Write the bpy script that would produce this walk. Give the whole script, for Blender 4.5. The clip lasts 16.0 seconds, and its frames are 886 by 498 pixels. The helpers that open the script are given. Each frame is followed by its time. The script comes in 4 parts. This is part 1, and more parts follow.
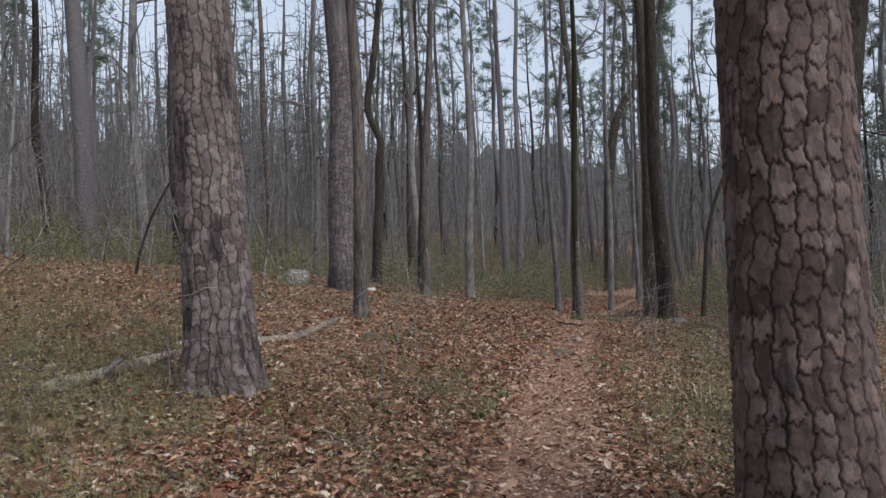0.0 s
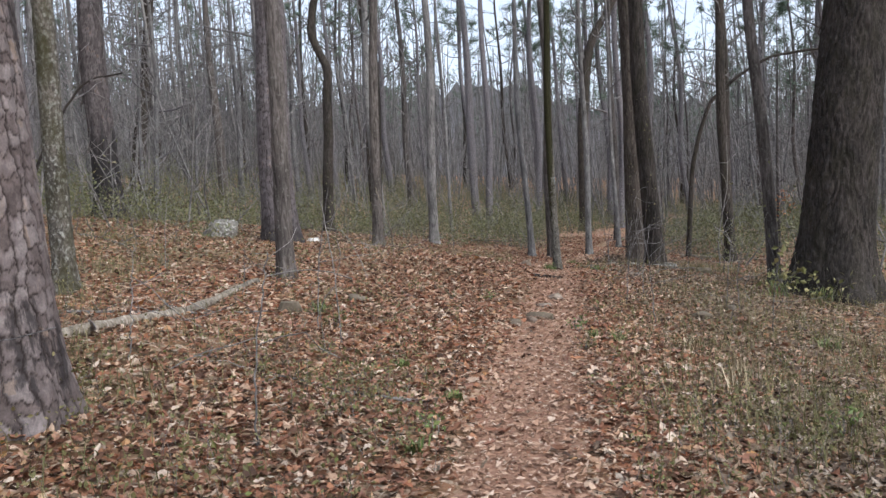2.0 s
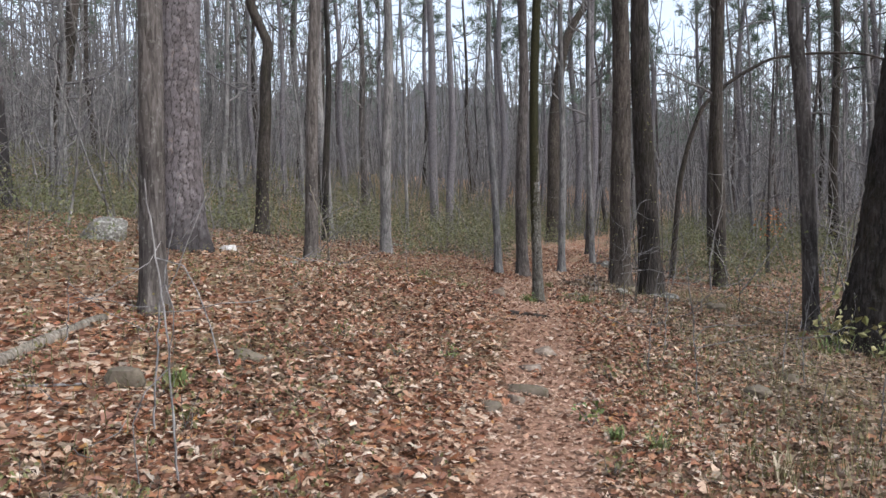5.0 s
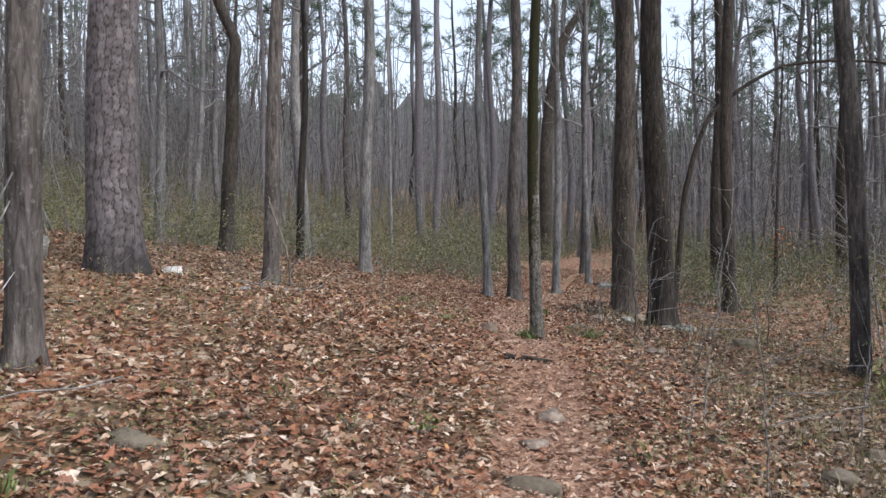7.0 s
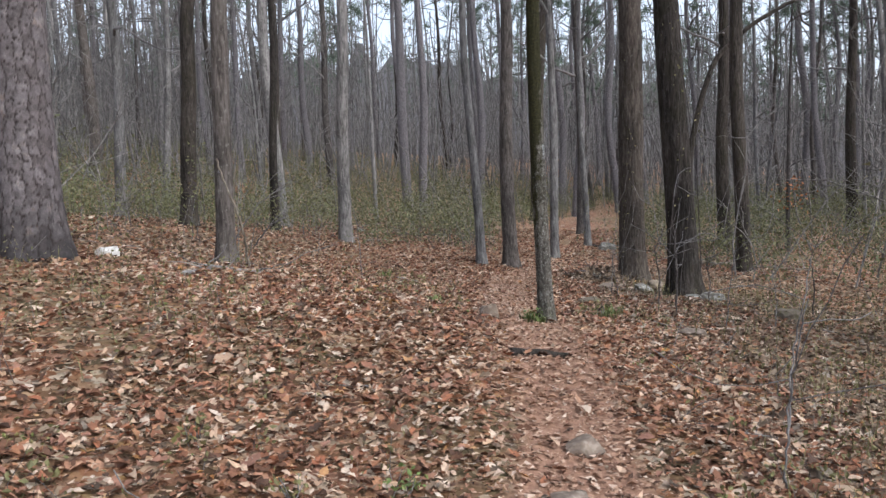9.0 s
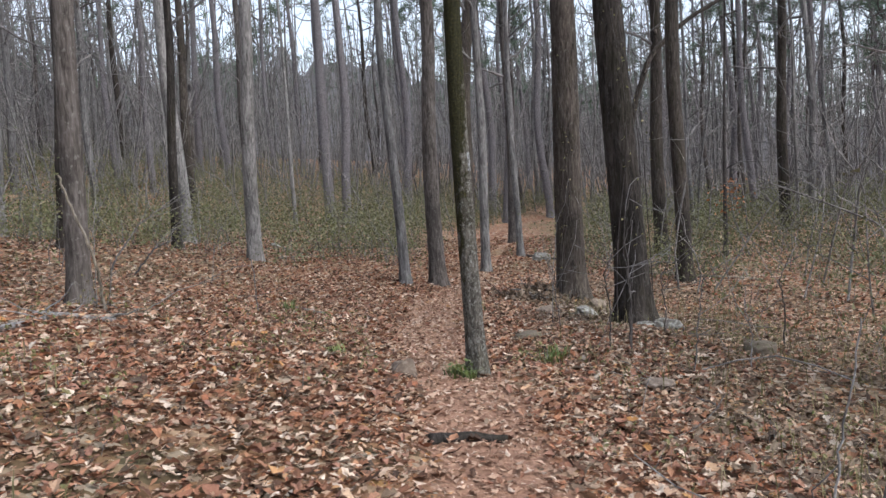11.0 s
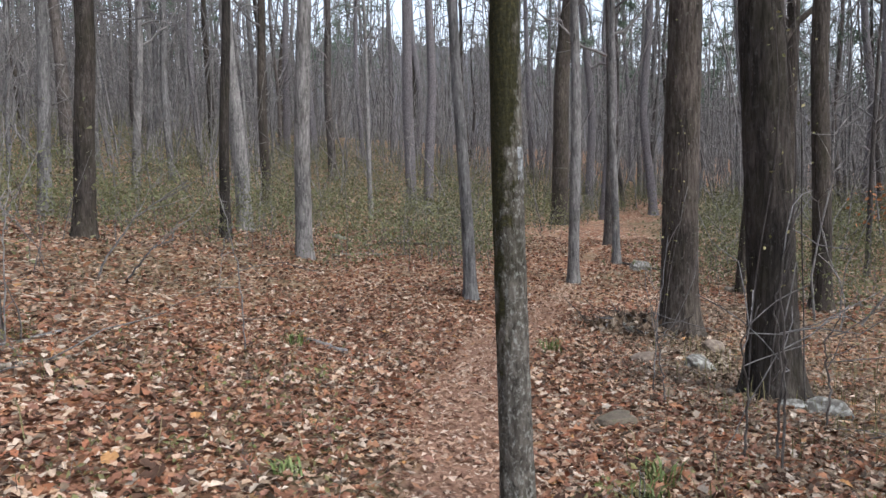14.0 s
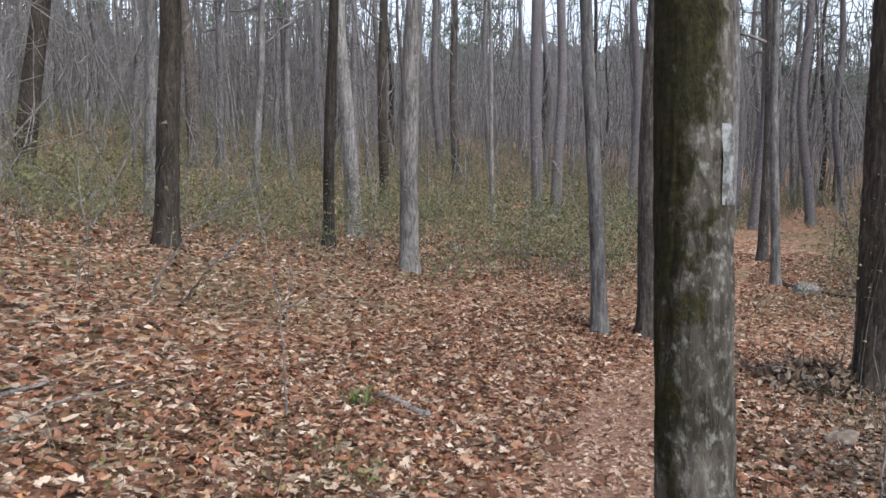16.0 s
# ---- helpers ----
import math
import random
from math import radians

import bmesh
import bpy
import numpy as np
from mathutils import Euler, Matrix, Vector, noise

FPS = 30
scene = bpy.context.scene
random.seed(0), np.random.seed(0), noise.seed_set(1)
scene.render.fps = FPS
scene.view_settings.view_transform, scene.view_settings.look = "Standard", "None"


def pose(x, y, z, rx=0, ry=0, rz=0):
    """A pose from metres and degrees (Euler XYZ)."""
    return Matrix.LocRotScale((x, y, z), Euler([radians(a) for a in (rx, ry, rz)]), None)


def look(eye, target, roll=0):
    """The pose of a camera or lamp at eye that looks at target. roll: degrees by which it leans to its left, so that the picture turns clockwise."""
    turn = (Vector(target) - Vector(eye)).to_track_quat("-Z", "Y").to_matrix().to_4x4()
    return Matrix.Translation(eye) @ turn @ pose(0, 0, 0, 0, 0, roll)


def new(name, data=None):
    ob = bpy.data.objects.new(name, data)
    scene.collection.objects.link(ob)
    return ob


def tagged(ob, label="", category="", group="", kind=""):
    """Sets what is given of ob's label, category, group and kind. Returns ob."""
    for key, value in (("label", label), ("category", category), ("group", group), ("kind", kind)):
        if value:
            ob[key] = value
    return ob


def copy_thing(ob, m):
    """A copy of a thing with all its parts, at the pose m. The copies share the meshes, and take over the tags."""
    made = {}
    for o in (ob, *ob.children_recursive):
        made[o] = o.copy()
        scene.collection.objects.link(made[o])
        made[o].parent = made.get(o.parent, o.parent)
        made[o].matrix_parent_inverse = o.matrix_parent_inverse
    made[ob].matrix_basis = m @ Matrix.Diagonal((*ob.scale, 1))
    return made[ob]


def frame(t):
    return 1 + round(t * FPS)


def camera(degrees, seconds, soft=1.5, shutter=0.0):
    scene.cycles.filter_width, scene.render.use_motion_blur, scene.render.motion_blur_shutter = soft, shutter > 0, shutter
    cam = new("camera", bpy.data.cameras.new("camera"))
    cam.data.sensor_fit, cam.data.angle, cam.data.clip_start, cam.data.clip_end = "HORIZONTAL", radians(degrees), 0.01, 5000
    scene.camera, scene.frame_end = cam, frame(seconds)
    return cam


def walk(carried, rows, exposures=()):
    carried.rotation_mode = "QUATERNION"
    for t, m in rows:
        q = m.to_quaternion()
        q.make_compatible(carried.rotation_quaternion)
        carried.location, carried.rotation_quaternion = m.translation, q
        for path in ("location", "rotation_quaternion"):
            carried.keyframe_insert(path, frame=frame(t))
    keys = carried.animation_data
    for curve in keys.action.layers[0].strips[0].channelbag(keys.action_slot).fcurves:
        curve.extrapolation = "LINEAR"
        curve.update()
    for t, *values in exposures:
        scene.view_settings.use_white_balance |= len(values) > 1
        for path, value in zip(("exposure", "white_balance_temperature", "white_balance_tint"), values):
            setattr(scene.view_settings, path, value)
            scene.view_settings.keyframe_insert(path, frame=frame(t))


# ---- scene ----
cam = camera(58.5, 16.0)
EXPOSURES = [(0, -0.6), (1, -0.37), (2, -0.08), (3.5, 0.0), (7, -0.05), (12.5, 0.02), (16, 0.12)]
KELVIN, TINT = 5950, 10
PATH = [
    (0, (0.23, -0.457, 1.432), (0.185, 1.54, 1.524), -1.9),
    (0.5, (0.375, 0.194, 1.446), (0.35, 2.192, 1.548), -0.4),
    (1, (0.358, 0.832, 1.43), (0.309, 2.831, 1.462), -0.9),
    (1.5, (0.401, 1.417, 1.449), (0.411, 3.415, 1.359), -3.6),
    (2, (0.532, 2.061, 1.492), (0.549, 4.06, 1.437), -3.5),
    (2.5, (0.489, 2.702, 1.505), (0.466, 4.701, 1.443), -2.8),
    (3, (0.558, 3.268, 1.54), (0.518, 5.265, 1.445), -3.4),
    (3.5, (0.602, 3.766, 1.614), (0.534, 5.763, 1.528), -0.0),
    (4, (0.55, 4.247, 1.66), (0.604, 6.245, 1.606), -2.6),
    (4.2, (0.572, 4.423, 1.651), (0.686, 6.419, 1.59), -2.0),
    (6.3, (0.821, 6.372, 1.713), (0.941, 8.368, 1.663), -0.0),
    (6.5, (0.85, 6.512, 1.717), (0.978, 8.507, 1.667), 0.1),
    (7, (0.871, 6.928, 1.737), (1.028, 8.922, 1.716), -0.6),
    (7.5, (0.954, 7.325, 1.717), (1.136, 9.316, 1.657), -0.8),
    (8, (1.002, 7.714, 1.729), (1.15, 9.705, 1.618), -0.1),
    (8.5, (0.959, 8.155, 1.732), (1.106, 10.143, 1.578), -2.6),
    (9, (1.038, 8.557, 1.748), (1.218, 10.545, 1.633), -2.6),
    (9.5, (1.099, 9.006, 1.759), (1.291, 10.997, 1.717), -3.4),
    (10, (1.129, 9.383, 1.78), (1.454, 11.353, 1.668), -3.2),
    (10.2, (1.167, 9.516, 1.795), (1.533, 11.479, 1.674), -3.5),
    (12.3, (1.782, 11.002, 1.985), (2.033, 12.984, 1.892), -2.1),
    (12.5, (1.806, 11.155, 1.975), (2.043, 13.139, 1.879), -0.3),
    (13, (1.854, 11.637, 2.005), (2.084, 13.619, 1.864), -2.6),
    (13.4, (1.992, 11.979, 2.027), (2.189, 13.964, 1.877), -2.2),
    (13.5, (2.03, 12.069, 2.044), (2.213, 14.056, 1.901), -1.3),
    (14, (2.128, 12.439, 2.056), (2.238, 14.431, 1.915), -1.3),
    (14.5, (2.144, 12.891, 2.111), (2.209, 14.888, 2.035), -2.8),
    (15, (2.298, 13.325, 2.101), (2.238, 15.324, 2.059), -1.4),
    (15.5, (2.341, 13.77, 2.057), (2.182, 15.76, 1.932), -0.3),
    (16, (2.296, 14.256, 2.12), (2.082, 16.24, 1.989), -0.6),
]
walk(cam, [(t, look(eye, target, roll)) for t, eye, target, roll in PATH], [(t, e, KELVIN, TINT) for t, e in EXPOSURES])

# ---- sky and light: overcast, late winter ----
world = bpy.data.worlds.new("overcast_sky")
scene.world = world
world.use_nodes = True
wn, wl = world.node_tree.nodes, world.node_tree.links
wn.clear()
sky = wn.new("ShaderNodeTexSky")
sky.sky_type, sky.sun_disc = "NISHITA", False
sky.sun_elevation, sky.sun_rotation = radians(44), radians(133)
sky.air_density, sky.dust_density = 1.0, 4.0
grey = wn.new("ShaderNodeHueSaturation")
grey.inputs["Saturation"].default_value = 0.36
back = wn.new("ShaderNodeBackground")
back.inputs["Strength"].default_value = 0.34
wout = wn.new("ShaderNodeOutputWorld")
wl.new(sky.outputs["Color"], grey.inputs["Color"])
wl.new(grey.outputs["Color"], back.inputs["Color"])
wl.new(back.outputs["Background"], wout.inputs["Surface"])

sun_data = bpy.data.lights.new("sun", "SUN")
sun_data.energy, sun_data.angle, sun_data.color = 0.55, radians(35), (1.0, 0.97, 0.93)
sun = new("sun", sun_data)
sun.matrix_world = look((30, -14, 38), (2, 12, 0))


# ---- materials ----
def material(name, rough=0.85, spec=0.25):
    m = bpy.data.materials.new(name)
    m.use_nodes = True
    t = m.node_tree
    b = t.nodes["Principled BSDF"]
    b.inputs["Roughness"].default_value = rough
    b.inputs["Specular IOR Level"].default_value = spec
    return m, t, b


def ramp(t, fac, stops):
    r = t.nodes.new("ShaderNodeValToRGB")
    e = r.color_ramp.elements
    while len(e) < len(stops):
        e.new(0.5)
    for el, (p, c) in zip(e, stops):
        el.position, el.color = p, (*c, 1)
    t.links.new(fac, r.inputs["Fac"])
    return r.outputs["Color"]


def coords(t, scale, kind="Object"):
    c, m = t.nodes.new("ShaderNodeTexCoord"), t.nodes.new("ShaderNodeMapping")
    m.inputs["Scale"].default_value = scale
    t.links.new(c.outputs[kind], m.inputs["Vector"])
    return m.outputs["Vector"]


def noise_tex(t, vec, scale, detail=6, rough=0.6, distort=0.0):
    n = t.nodes.new("ShaderNodeTexNoise")
    n.inputs["Scale"].default_value, n.inputs["Detail"].default_value = scale, detail
    n.inputs["Roughness"].default_value, n.inputs["Distortion"].default_value = rough, distort
    t.links.new(vec, n.inputs["Vector"])
    return n.outputs["Fac"]


def blend(t, fac, a, b, how="MIX"):
    m = t.nodes.new("ShaderNodeMix")
    m.data_type, m.blend_type = "RGBA", how
    for sock, val in ((m.inputs[0], fac), (m.inputs[6], a), (m.inputs[7], b)):
        if isinstance(val, (int, float)):
            sock.default_value = val
        elif isinstance(val, tuple):
            sock.default_value = (*val, 1)
        else:
            t.links.new(val, sock)
    return m.outputs[2]


def relief(t, b, height, strength, dist):
    n = t.nodes.new("ShaderNodeBump")
    n.inputs["Strength"].default_value, n.inputs["Distance"].default_value = strength, dist
    t.links.new(height, n.inputs["Height"])
    t.links.new(n.outputs["Normal"], b.inputs["Normal"])


def object_random(t):
    return t.nodes.new("ShaderNodeObjectInfo").outputs["Random"]


def island_random(t):
    return t.nodes.new("ShaderNodeNewGeometry").outputs["Random Per Island"]


def maths(t, op, a, b):
    m = t.nodes.new("ShaderNodeMath")
    m.operation = op
    for sock, val in zip(m.inputs, (a, b)):
        if isinstance(val, (int, float)):
            sock.default_value = val
        else:
            t.links.new(val, sock)
    return m.outputs[0]


def ridged_bark(name, dark, mid, light, lichen=0.0, moss=0.0, across=28, up=4.5, deep=0.02, cushion=False):
    """Furrowed hardwood bark: long vertical ridges, blotches, lichen and moss."""
    m, t, b = material(name, 0.92, 0.15)
    v = coords(t, (across, across, up))
    ridge = noise_tex(t, v, 1.0, 7, 0.62, 0.7)
    col = ramp(t, ridge, [(0.32, dark), (0.5, mid), (0.72, light)])
    big = noise_tex(t, coords(t, (1, 1, 0.5)), 2.3, 4)
    col = blend(t, 1.0, col, ramp(t, big, [(0.3, (0.52, 0.52, 0.52)), (0.7, (1.38, 1.36, 1.33))]), "MULTIPLY")
    if lichen:
        spot = noise_tex(t, coords(t, (1, 1, 0.7)), 62 if cushion else 26, 6, 0.65)
        col = blend(t, ramp(t, spot, [(0.60 - 0.1 * lichen, (0, 0, 0)), (0.66, (lichen, lichen, lichen))]), col, (0.30, 0.305, 0.28))
    if moss:
        green = noise_tex(t, coords(t, (1, 1, 0.4)), 5, 5, 0.65)
        col = blend(t, ramp(t, green, [(0.5 - 0.1 * moss, (0, 0, 0)), (0.62, (moss, moss, moss))]), col, (0.034, 0.032, 0.012))
    if cushion:
        # a thick sleeve of dark moss up one flank
        xyz = t.nodes.new("ShaderNodeSeparateXYZ")
        t.links.new(coords(t, (1, 1, 1)), xyz.inputs[0])
        flank = maths(t, "ADD", maths(t, "MULTIPLY", xyz.outputs[0], -7.0), maths(t, "MULTIPLY", maths(t, "SUBTRACT", xyz.outputs[2], 1.25), 0.75))
        flank = maths(t, "ADD", flank, maths(t, "MULTIPLY", maths(t, "SUBTRACT", noise_tex(t, coords(t, (1, 1, 0.6)), 14, 6, 0.65), 0.5), 2.6))
        fuzz = ramp(t, noise_tex(t, coords(t, (1, 1, 1)), 70, 4, 0.7), [(0.3, (0.010, 0.010, 0.005)), (0.55, (0.029, 0.027, 0.010)), (0.75, (0.065, 0.056, 0.018))])
        col = blend(t, ramp(t, flank, [(0.12, (0, 0, 0)), (0.4, (0.95, 0.95, 0.95))]), col, fuzz)
    tone = ramp(t, object_random(t), [(0, (0.75, 0.75, 0.75)), (1, (1.2, 1.17, 1.12))])
    t.links.new(blend(t, 1.0, col, tone, "MULTIPLY"), b.inputs["Base Color"])
    relief(t, b, ridge, 1.0, deep)
    return m


# grey, pale and twig barks are lightened and cooled to carry distance haze
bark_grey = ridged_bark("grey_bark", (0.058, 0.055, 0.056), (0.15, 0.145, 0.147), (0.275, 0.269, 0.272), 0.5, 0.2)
bark_dark = ridged_bark("dark_bark", (0.016, 0.0135, 0.012), (0.045, 0.038, 0.034), (0.095, 0.083, 0.074), 0.15, 0.25)
bark_brown = ridged_bark("brown_bark", (0.032, 0.027, 0.025), (0.085, 0.075, 0.071), (0.16, 0.146, 0.14), 0.3, 0.1)
bark_brown_dark = ridged_bark("dark_brown_bark", (0.02, 0.0165, 0.0145), (0.06, 0.05, 0.044), (0.12, 0.104, 0.094), 0.2, 0.2)
bark_pale = ridged_bark("pale_bark", (0.064, 0.061, 0.062), (0.155, 0.15, 0.152), (0.28, 0.274, 0.277), 0.8, 0.0)
bark_mossy = ridged_bark("mossy_bark", (0.03, 0.026, 0.022), (0.085, 0.076, 0.066), (0.18, 0.168, 0.152), 0.9, 0.8, 36, 19, 0.014)
blazed_bark = ridged_bark("lichened_mossy_bark", (0.03, 0.026, 0.022), (0.10, 0.09, 0.078), (0.2, 0.186, 0.165), 0.8, 0.35, 36, 15, 0.014, True)
twig_mat = ridged_bark("twig_bark", (0.064, 0.061, 0.062), (0.175, 0.169, 0.171), (0.31, 0.303, 0.306), 0.2, 0.0, 40, 10, 0.004)


def plated_bark(name, tones, scar=0.57, charred=0.0):
    """Pine bark in real plates: the plate's own tone, flaking layers, dark resin streaks, and a fire-blackened foot."""
    m, t, b = material(name, 0.85, 0.2)
    plate = t.nodes.new("ShaderNodeAttribute")
    plate.attribute_name = "plate"
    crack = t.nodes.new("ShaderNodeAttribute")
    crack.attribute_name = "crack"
    col = ramp(t, plate.outputs["Fac"], list(zip((0.1, 0.35, 0.6, 0.82, 0.95), tones)))
    v = coords(t, (1, 1, 0.7))
    flake = noise_tex(t, v, 17, 9, 0.68, 0.4)
    col = blend(t, 0.7, col, ramp(t, flake, [(0.3, (0.5, 0.48, 0.47)), (0.5, (0.95, 0.93, 0.92)), (0.7, (1.65, 1.6, 1.56))]), "MULTIPLY")
    grain = noise_tex(t, v, 110, 4, 0.7)
    col = blend(t, 0.5, col, ramp(t, grain, [(0.3, (0.6, 0.6, 0.6)), (0.7, (1.4, 1.4, 1.4))]), "MULTIPLY")
    stain = noise_tex(t, coords(t, (1, 1, 0.22)), 5.5, 6, 0.66)
    col = blend(t, ramp(t, stain, [(scar, (0, 0, 0)), (scar + 0.06, (0.85, 0.85, 0.85))]), col, (0.026, 0.022, 0.022))
    if charred:
        xyz = t.nodes.new("ShaderNodeSeparateXYZ")
        t.links.new(coords(t, (1, 1, 1)), xyz.inputs[0])
        reach = maths(t, "SUBTRACT", maths(t, "MULTIPLY", noise_tex(t, coords(t, (1, 1, 0.12)), 7, 5, 0.7), 2.2 * charred), xyz.outputs[2])
        col = blend(t, ramp(t, reach, [(0.1, (0, 0, 0)), (0.9, (0.85, 0.85, 0.85))]), col, (0.022, 0.02, 0.02))
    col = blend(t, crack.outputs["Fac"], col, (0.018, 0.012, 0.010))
    t.links.new(col, b.inputs["Base Color"])
    relief(t, b, flake, 0.6, 0.006)
    return m


# the right near pine's bark tones are darkened to hold its shade
pine_plates = plated_bark("pine_plates", ((0.05, 0.034, 0.029), (0.08, 0.057, 0.050), (0.10, 0.075, 0.067), (0.135, 0.105, 0.096), (0.155, 0.092, 0.062)), 0.61)
pale_plates = plated_bark("pale_pine_plates", ((0.085, 0.067, 0.062), (0.12, 0.097, 0.091), (0.15, 0.125, 0.119), (0.185, 0.159, 0.152), (0.205, 0.155, 0.122)), 0.55)
grey_plates = plated_bark("grey_pine_plates", ((0.075, 0.064, 0.063), (0.10, 0.087, 0.087), (0.122, 0.108, 0.109), (0.15, 0.135, 0.136), (0.155, 0.125, 0.112)), 0.64, 0.75)
burnt_plates = plated_bark("burnt_pine_plates", ((0.05, 0.042, 0.04), (0.07, 0.06, 0.058), (0.088, 0.076, 0.074), (0.11, 0.097, 0.095), (0.115, 0.085, 0.07)), 0.6, 2.6)


def far_pine_bark():
    m, t, b = material("pine_bark", 0.88, 0.2)
    v = coords(t, (9, 9, 5.5))
    c = t.nodes.new("ShaderNodeTexVoronoi")
    t.links.new(v, c.inputs["Vector"])
    e = t.nodes.new("ShaderNodeTexVoronoi")
    e.feature = "DISTANCE_TO_EDGE"
    t.links.new(v, e.inputs["Vector"])
    # plate tones kept light and cool, as haze leaves far trunks
    tone = ramp(t, maths(t, "FRACT", c.outputs["Color"], 0), [(0.0, (0.10, 0.09, 0.093)), (0.5, (0.17, 0.155, 0.16)), (1.0, (0.25, 0.232, 0.238))])
    edge = ramp(t, e.outputs["Distance"], [(0.0, (0.4, 0.4, 0.4)), (0.09, (1, 1, 1))])
    col = blend(t, 1.0, tone, edge, "MULTIPLY")
    t.links.new(col, b.inputs["Base Color"])
    relief(t, b, e.outputs["Distance"], 0.8, 0.03)
    return m


pine_bark = far_pine_bark()

LEAF_TONES = [(0.0, (0.05, 0.028, 0.018)), (0.16, (0.10, 0.048, 0.026)), (0.32, (0.20, 0.088, 0.048)), (0.44, (0.235, 0.122, 0.085)), (0.57, (0.30, 0.152, 0.08)), (0.64, (0.265, 0.10, 0.05)),
              (0.72, (0.35, 0.228, 0.148)), (0.83, (0.43, 0.31, 0.22)), (0.93, (0.53, 0.44, 0.35)), (1.0, (0.37, 0.185, 0.06))]


def leaf_material(name, stops, rnd, rough=0.75):
    m, t, b = material(name, rough, 0.3)
    col = ramp(t, rnd(t), stops)
    blot = noise_tex(t, coords(t, (1, 1, 1)), 60, 4, 0.6)
    col = blend(t, 0.55, col, ramp(t, blot, [(0.3, (0.5, 0.47, 0.45)), (0.7, (1.3, 1.3, 1.3))]), "MULTIPLY")
    t.links.new(col, b.inputs["Base Color"])
    return m


litter_mat = leaf_material("dead_leaves", LEAF_TONES, island_random)
dull_mat = leaf_material("damp_leaves", [(0.0, (0.055, 0.038, 0.026)), (0.3, (0.115, 0.077, 0.05)), (0.6, (0.175, 0.125, 0.082)), (0.85, (0.24, 0.185, 0.13)), (1.0, (0.37, 0.315, 0.255))], island_random)
single_leaf_mat = leaf_material("dead_leaf", LEAF_TONES, object_random)
crumb_mat = leaf_material("leaf_crumbs", [(0.0, (0.12, 0.06, 0.038)), (0.35, (0.30, 0.178, 0.115)), (0.75, (0.42, 0.285, 0.2)), (1.0, (0.53, 0.42, 0.33))], island_random)
green_mat = leaf_material("green_leaves", [(0.0, (0.08, 0.09, 0.036)), (0.5, (0.12, 0.128, 0.055)), (0.8, (0.16, 0.158, 0.075)), (1.0, (0.2, 0.178, 0.1))], island_random, 0.6)
seedling_mat = leaf_material("seedling_leaves", [(0.0, (0.09, 0.085, 0.035)), (0.4, (0.135, 0.125, 0.05)), (0.75, (0.19, 0.16, 0.07)), (0.9, (0.12, 0.145, 0.04)), (1.0, (0.22, 0.14, 0.075))], island_random, 0.6)
fresh_mat = leaf_material("fresh_leaves", [(0.0, (0.07, 0.095, 0.03)), (0.6, (0.12, 0.165, 0.045)), (1.0, (0.20, 0.23, 0.08))], island_random, 0.5)
grass_mat = leaf_material("dry_grass", [(0.0, (0.085, 0.08, 0.03)), (0.5, (0.14, 0.13, 0.055)), (0.85, (0.20, 0.17, 0.08)), (1.0, (0.29, 0.24, 0.14))], island_random, 0.7)
vine_mat = leaf_material("vine_leaves", [(0.0, (0.08, 0.09, 0.03)), (0.6, (0.19, 0.18, 0.07)), (1.0, (0.33, 0.29, 0.14))], island_random, 0.55)
rust_mat = leaf_material("rust_leaves", [(0.0, (0.22, 0.08, 0.03)), (1.0, (0.5, 0.22, 0.09))], island_random, 0.65)
# needle greens lightened to take in the haze of the distance
needle_mat = leaf_material("pine_needles", [(0.0, (0.065, 0.10, 0.07)), (0.6, (0.10, 0.145, 0.098)), (1.0, (0.15, 0.19, 0.125))], island_random, 0.55)


def ground_material():
    m, t, b = material("forest_floor", 0.95, 0.1)
    v = coords(t, (1, 1, 1))
    wob = noise_tex(t, v, 9, 3)
    mixv = t.nodes.new("ShaderNodeVectorMath")
    mixv.operation = "ADD"
    t.links.new(v, mixv.inputs[0])
    cmb = t.nodes.new("ShaderNodeCombineXYZ")
    t.links.new(maths(t, "MULTIPLY", wob, 0.12), cmb.inputs[0])
    t.links.new(cmb.outputs[0], mixv.inputs[1])
    cell = t.nodes.new("ShaderNodeTexVoronoi")
    cell.inputs["Scale"].default_value = 15
    t.links.new(mixv.outputs[0], cell.inputs["Vector"])
    sep = t.nodes.new("ShaderNodeSeparateColor")
    t.links.new(cell.outputs["Color"], sep.inputs[0])
    col = ramp(t, sep.outputs[0], [(p, (c[0] * 0.9, c[1] * 0.9, c[2] * 0.9)) for p, c in LEAF_TONES])
    patch = noise_tex(t, v, 0.45, 5, 0.6)
    col = blend(t, ramp(t, patch, [(0.45, (0, 0, 0)), (0.62, (0.6, 0.6, 0.6))]), col, (0.12, 0.108, 0.06))
    soil = noise_tex(t, v, 30, 6, 0.7)
    dirt = ramp(t, soil, [(0.3, (0.14, 0.075, 0.05)), (0.55, (0.28, 0.165, 0.112)), (0.75, (0.39, 0.26, 0.19))])
    at = t.nodes.new("ShaderNodeAttribute")
    at.attribute_name = "trodden"
    ragged = maths(t, "ADD", at.outputs["Fac"], maths(t, "MULTIPLY", maths(t, "SUBTRACT", noise_tex(t, v, 5, 5), 0.5), 0.9))
    col = blend(t, ramp(t, ragged, [(0.35, (0, 0, 0)), (0.65, (1, 1, 1))]), col, dirt)
    t.links.new(col, b.inputs["Base Color"])
    relief(t, b, blend(t, 0.5, cell.outputs["Color"], soil), 0.6, 0.03)
    return m


ground_mat = ground_material()


